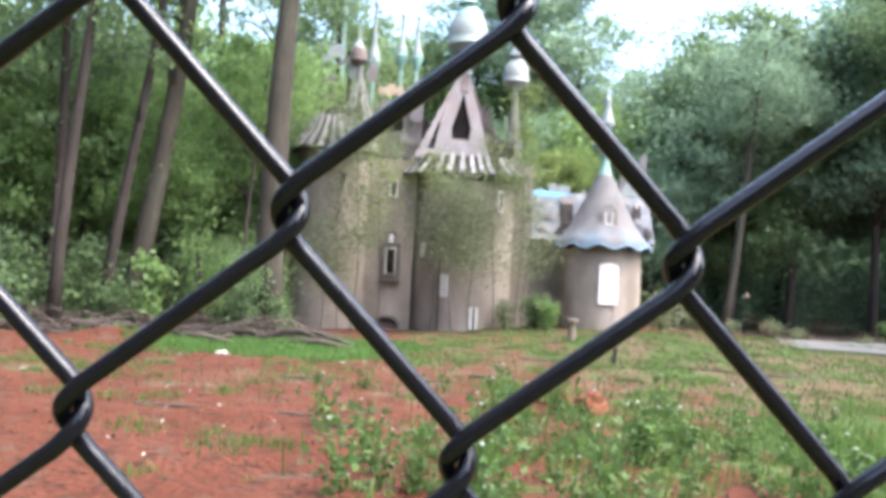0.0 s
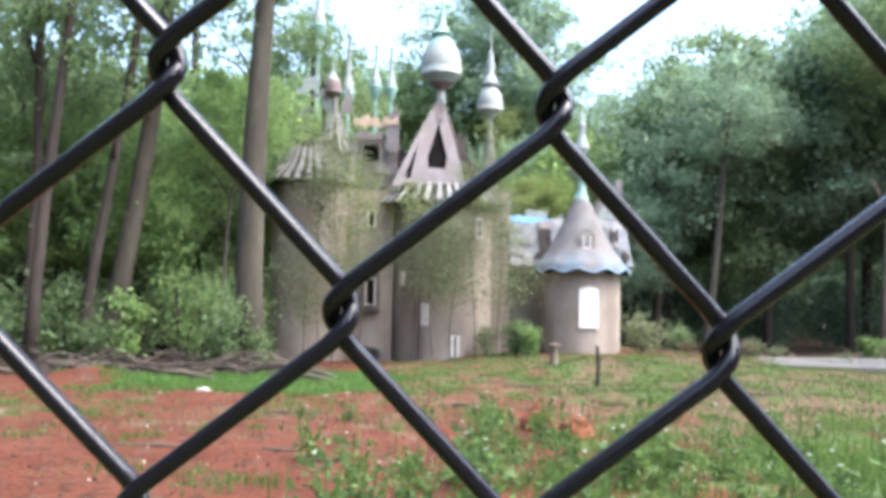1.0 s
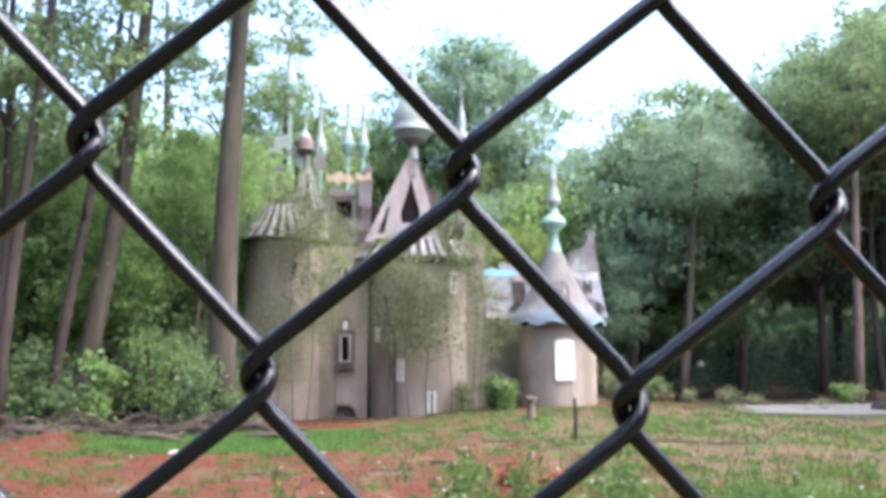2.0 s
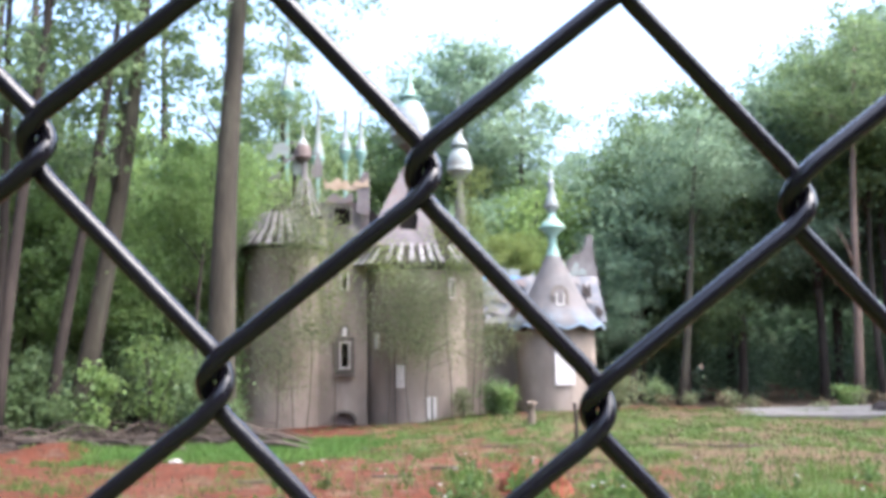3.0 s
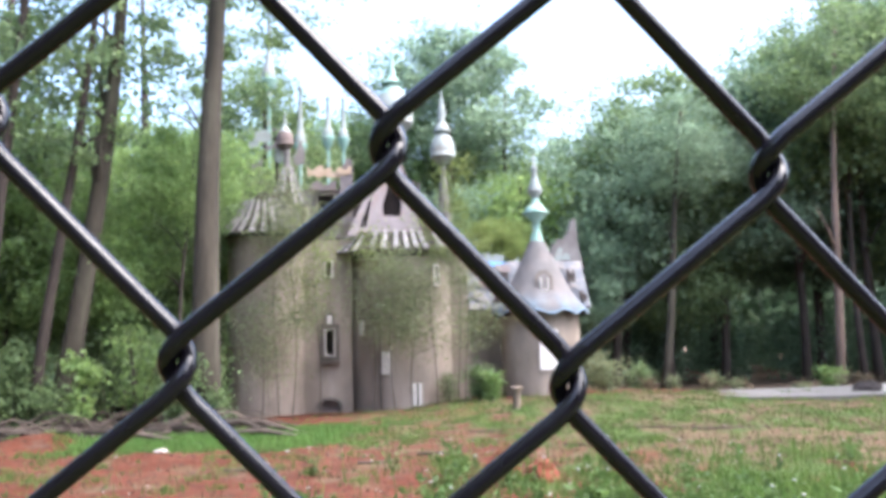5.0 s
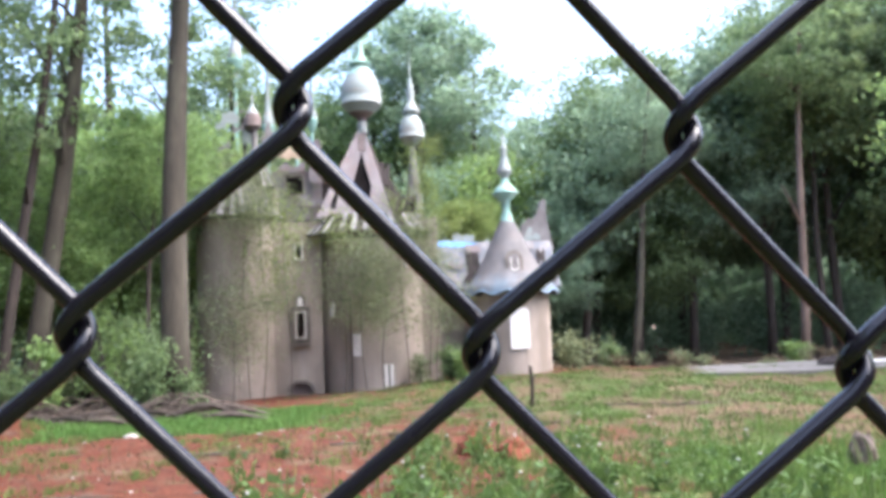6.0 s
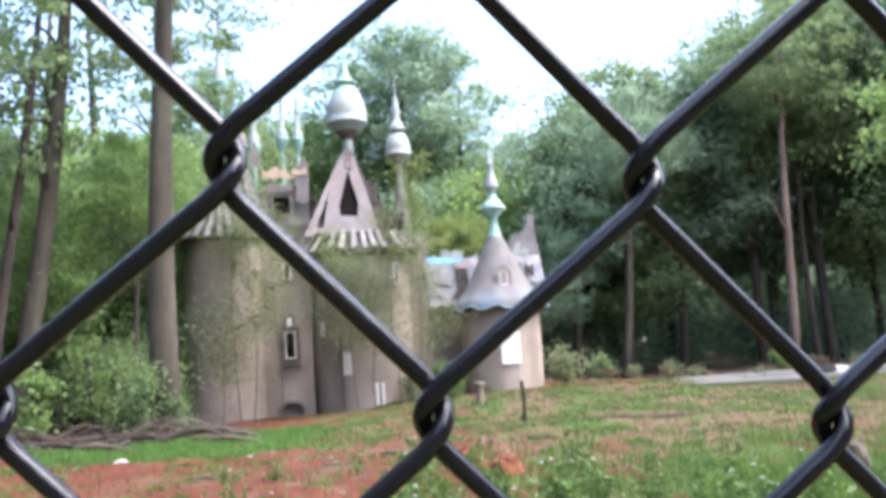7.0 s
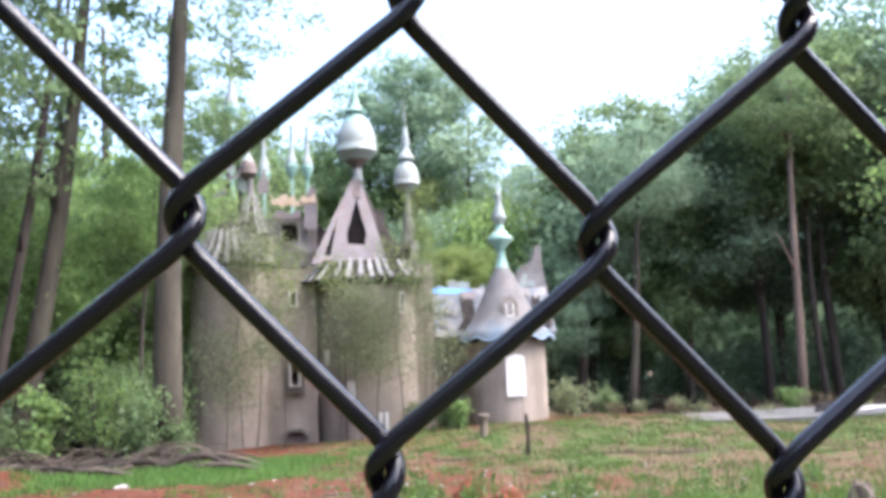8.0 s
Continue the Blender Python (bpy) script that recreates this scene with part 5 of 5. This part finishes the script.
lump("dark_heap", 12.4, 24.6, 0.42, 0.3, 21, CHARRED, "dark heap of burnt rubble on the slab", "heap")
for k, (x, y, L, a) in enumerate([(13.2, 24.3, 1.3, 0.2), (13.5, 24.7, 1.6, -0.1), (13.0, 25.0, 0.9, 0.5)]):
    bm = bmesh.new()
    box(bm, (0, 0, 0), (L, 0.22, 0.05), Matrix.Rotation(0.04 * (k - 1), 4, "Y"), bevel=0.01)
    ob = part("plank", bm, PALE_FRAME, None)
    tagged(ob, "pale loose plank lying on the slab", "plank", "loose planks")
    ob.location, ob.rotation_euler.z = (x, y, 0.24 + 0.04 * k), a
shrub(8.9, 27.2, 0.35, 0.5, 240, LEAF_DULL, 500, 0.08, "low weedy bush by the slab")
for k in range(10):
    x, y = 7.0 + 0.85 * k + 0.3 * math.sin(k * 3), 27.4 + 0.6 * math.sin(k * 2.1)
    shrub(x, y, 0.3, 0.35 + 0.15 * math.sin(k), 500 + k, LEAF_DULL if k % 2 else DRY, 260, 0.07, "low weed tuft along the crest", "weed_tuft", 4)


# ---- grass and weeds ----
def blades(name, places, heights, width, seed, mat, label, lean=0.35):
    """Thin tapering blades, two facets each."""
    rg = np.random.default_rng(seed)
    n = len(places)
    p = np.array(places)
    a = rg.uniform(0, 2 * np.pi, n)
    side = np.stack([np.cos(a), np.sin(a), 0 * a], 1) * width * (0.6 + 0.8 * rg.random((n, 1)))
    b = rg.uniform(0, 2 * np.pi, n)
    bend = np.stack([np.cos(b), np.sin(b), 0 * b], 1) * lean * rg.random((n, 1)) * heights[:, None]
    up = np.stack([0 * a, 0 * a, heights], 1)
    v = np.stack([p - side * 0.5, p + side * 0.5, p + side * 0.4 + up * 0.55 + bend * 0.35, p - side * 0.4 + up * 0.55 + bend * 0.35, p + up + bend], 1).reshape(-1, 3)
    me = bpy.data.meshes.new(name)
    k = np.arange(n)[:, None] * 5
    quads = (k + [0, 1, 2, 3])
    tris = (k + [3, 2, 4])
    loops = np.concatenate([quads, tris], 1).ravel()
    me.vertices.add(5 * n)
    me.vertices.foreach_set("co", v.ravel())
    me.loops.add(len(loops))
    me.loops.foreach_set("vertex_index", loops)
    me.polygons.add(2 * n)
    starts = (np.arange(n)[:, None] * 7 + [0, 4]).ravel()
    me.polygons.foreach_set("loop_start", starts)
    me.update(calc_edges=True)
    me.materials.append(mat)
    return tagged(new(name, me), label, "grass", kind="stuff")


def scatter(n, x0, x1, y0, y1, seed, want):
    rnd = random.Random(seed)
    out = []
    tries = 0
    while len(out) < n and tries < n * 12:
        tries += 1
        x, y = rnd.uniform(x0, x1), rnd.uniform(y0, y1)
        if rnd.random() < want(x, y):
            out.append((x, y, ground_z(x, y) - 0.01))
    return out


def green_here(x, y):
    g, s, l = cover(x, y)
    g += 0.7 * noise.noise((x * 2.3, y * 2.3, 1)) + 0.4 * noise.noise((x * 0.8, y * 0.8, 3))
    return max(0.0, min(1.0, (g - 0.3) * 1.6)) * (1 - l)


def straw_here(x, y):
    g, s, l = cover(x, y)
    return max(0.0, min(1.0, (s + 0.5 * noise.noise((x * 2, y * 2, 5)) - 0.3))) * (1 - l)


rg = np.random.default_rng(9)
p = scatter(26000, -7, 9, 5, 14, 1, green_here)
blades("grass", p, rg.uniform(0.03, 0.10, len(p)), 0.012, 1, GRASS, "short green grass growing in patches on clay")
p = scatter(9000, 2.6, 8.5, 7.0, 11.4, 21, lambda x, y: soft_in(x, 3.2 + noise.noise((x, y, 3)), 9, 0.3) * soft_in(y, 7.2, 10.8 + noise.noise((x, y, 8)), 0.3))
blades("lush_grass", p, rg.uniform(0.04, 0.11, len(p)), 0.016, 21, LAWN, "lush bright green grass patch")
p = scatter(11000, -7, -0.6, 15.2, 20.6, 22, lambda x, y: soft_in(x, -6.3 + noise.noise((x, y, 3)), -1.3 + noise.noise((x, y, 5)), 0.3) * soft_in(y, 15.8 + 0.7 * noise.noise((x, y, 8)), 20.2, 0.3))
blades("lush_grass", p, rg.uniform(0.05, 0.14, len(p)), 0.022, 22, LAWN, "lush bright green grass strip by the brush")
p = scatter(26000, -8, 15, 14, 28, 2, green_here)
blades("grass", p, rg.uniform(0.03, 0.11, len(p)), 0.02, 2, GRASS, "green grass strip before the castle")
p = scatter(14000, -6, 15, 10, 26, 3, straw_here)
blades("dry_grass", p, rg.uniform(0.03, 0.14, len(p)), 0.012, 3, DRY, "dry straw-coloured grass tufts", 0.5)
p = scatter(1500, -1.5, 8, 6, 13, 4, lambda x, y: 0.3 * green_here(x, y) + 0.02)
blades("tall_grass", p, rg.uniform(0.2, 0.5, len(p)), 0.012, 4, GRASS, "tall green grass stalks among weeds", 0.4)


rg = np.random.default_rng(15)
p = scatter(2600, -9, 9, 5.5, 20, 6, lambda x, y: 0.9)
q = np.array(p) + np.array((0, 0, 0.018))
me = sheet_of_leaves("leaf_litter", q, 0.025 + 0.05 * rg.random(len(q)) ** 2, rg, narrow=0.6)
me.materials.append(DEADWOOD)
tagged(new("leaf_litter", me), "dead leaves and wood chips scattered on clay", "litter", kind="stuff")
p = scatter(320, -9, 9, 5.5, 20, 7, lambda x, y: 0.9)
q = np.array(p) + np.array((0, 0, 0.02))
me = sheet_of_leaves("pale_litter", q, 0.03 + 0.05 * rg.random(len(q)) ** 2, rg, narrow=0.6)
me.materials.append(STONE)
tagged(new("pale_litter", me), "pale chips and scraps scattered on clay", "litter", kind="stuff")
centres = [(x, y) for x, y, z in scatter(150, -8, 6, 6, 20, 8, lambda x, y: 0.9)]
rnd = random.Random(5)
p = []
for cx, cy in centres:
    r = rnd.uniform(0.05, 0.3)
    for _ in range(int(60 * r / 0.15)):
        x, y = rnd.gauss(cx, r * 0.6), rnd.gauss(cy, r * 0.6)
        p.append((x, y, ground_z(x, y) - 0.01))
blades("grass_tufts", p, rg.uniform(0.03, 0.13, len(p)), 0.012, 8, GRASS, "small green grass tufts on bare clay", 0.6)


def weed(seed, h, leafy):
    """A leafy weed with small white flower heads: stem, leaves, flowers."""
    rg = np.random.default_rng(seed)
    rnd = random.Random(seed)
    t = thing("flowering_weed", "leafy green weed with small white flower heads", "weed", group="flowering weeds")
    bm = bmesh.new()
    tips = []
    for k in range(4):
        a = rnd.uniform(0, 6.28)
        q = Vector((math.cos(a) * h * rnd.uniform(0.1, 0.4), math.sin(a) * h * rnd.uniform(0.1, 0.4), h * rnd.uniform(0.6, 1.0)))
        tube(bm, [(0, 0, 0), q * 0.5 + Vector((0, 0, 0.06 * h)), q], [0.006, 0.005, 0.003], 4)
        tips.append(q)
    part("stem", bm, GRASS, t)
    pos = []
    for k in range(leafy):
        q = rnd.choice(tips)
        f = rnd.uniform(0.05, 0.9) ** 1.3
        pos.append(q * f + Vector((rnd.gauss(0, 0.07), rnd.gauss(0, 0.07), abs(rnd.gauss(0, 0.03)))))
    me = sheet_of_leaves("foliage", np.array(pos), 0.05 + 0.06 * rg.random(leafy), rg, narrow=0.5)
    me.materials.append(WEED_LEAF)
    new("foliage", me).parent = t
    for q in tips[:1]:
        bm = bmesh.new()
        bmesh.ops.create_icosphere(bm, subdivisions=2, radius=rnd.uniform(0.008, 0.016))
        for v in bm.verts:
            v.co = Vector((v.co.x, v.co.y, v.co.z * 0.45)) * (1 + 0.5 * noise.noise(v.co * 90 + q * 7)) + q
        part("flower_head", bm, PETAL, t, "small white flower head")
    return t


KINDS = [weed(400 + k, h, n) for k, (h, n) in enumerate(((0.35, 60), (0.5, 80), (0.28, 50), (0.6, 70)))]
rnd = random.Random(31)
spots = []
while len(spots) < 115:
    x, y = rnd.uniform(-1.6, 7.5), rnd.uniform(5.6, 12.5)
    if x > (-1.1 + (y - 6) * 0.3) + rnd.gauss(0, 0.3) and rnd.random() < (0.95 if y < 8.4 else 0.4 if y < 9.6 else 0.12) * (1.0 if x < 3.2 else 0.3):
        if 0.06 < x / y < 0.16 and rnd.random() < 0.6:
            continue
        spots.append((x, y))
    elif rnd.random() < 0.04:
        spots.append((x, y))
for k, (x, y) in enumerate(spots):
    m = pose(x, y, ground_z(x, y) - 0.01, rnd.uniform(-6, 6), rnd.uniform(-6, 6), rnd.uniform(0, 360)) @ Matrix.Scale(rnd.uniform(0.7, 1.15), 4)
    if k < 4:
        KINDS[k].matrix_basis = m
    else:
        copy_thing(KINDS[k % 4], pose(x, y, ground_z(x, y) - 0.01, rnd.uniform(-6, 6), rnd.uniform(-6, 6), rnd.uniform(0, 360)))
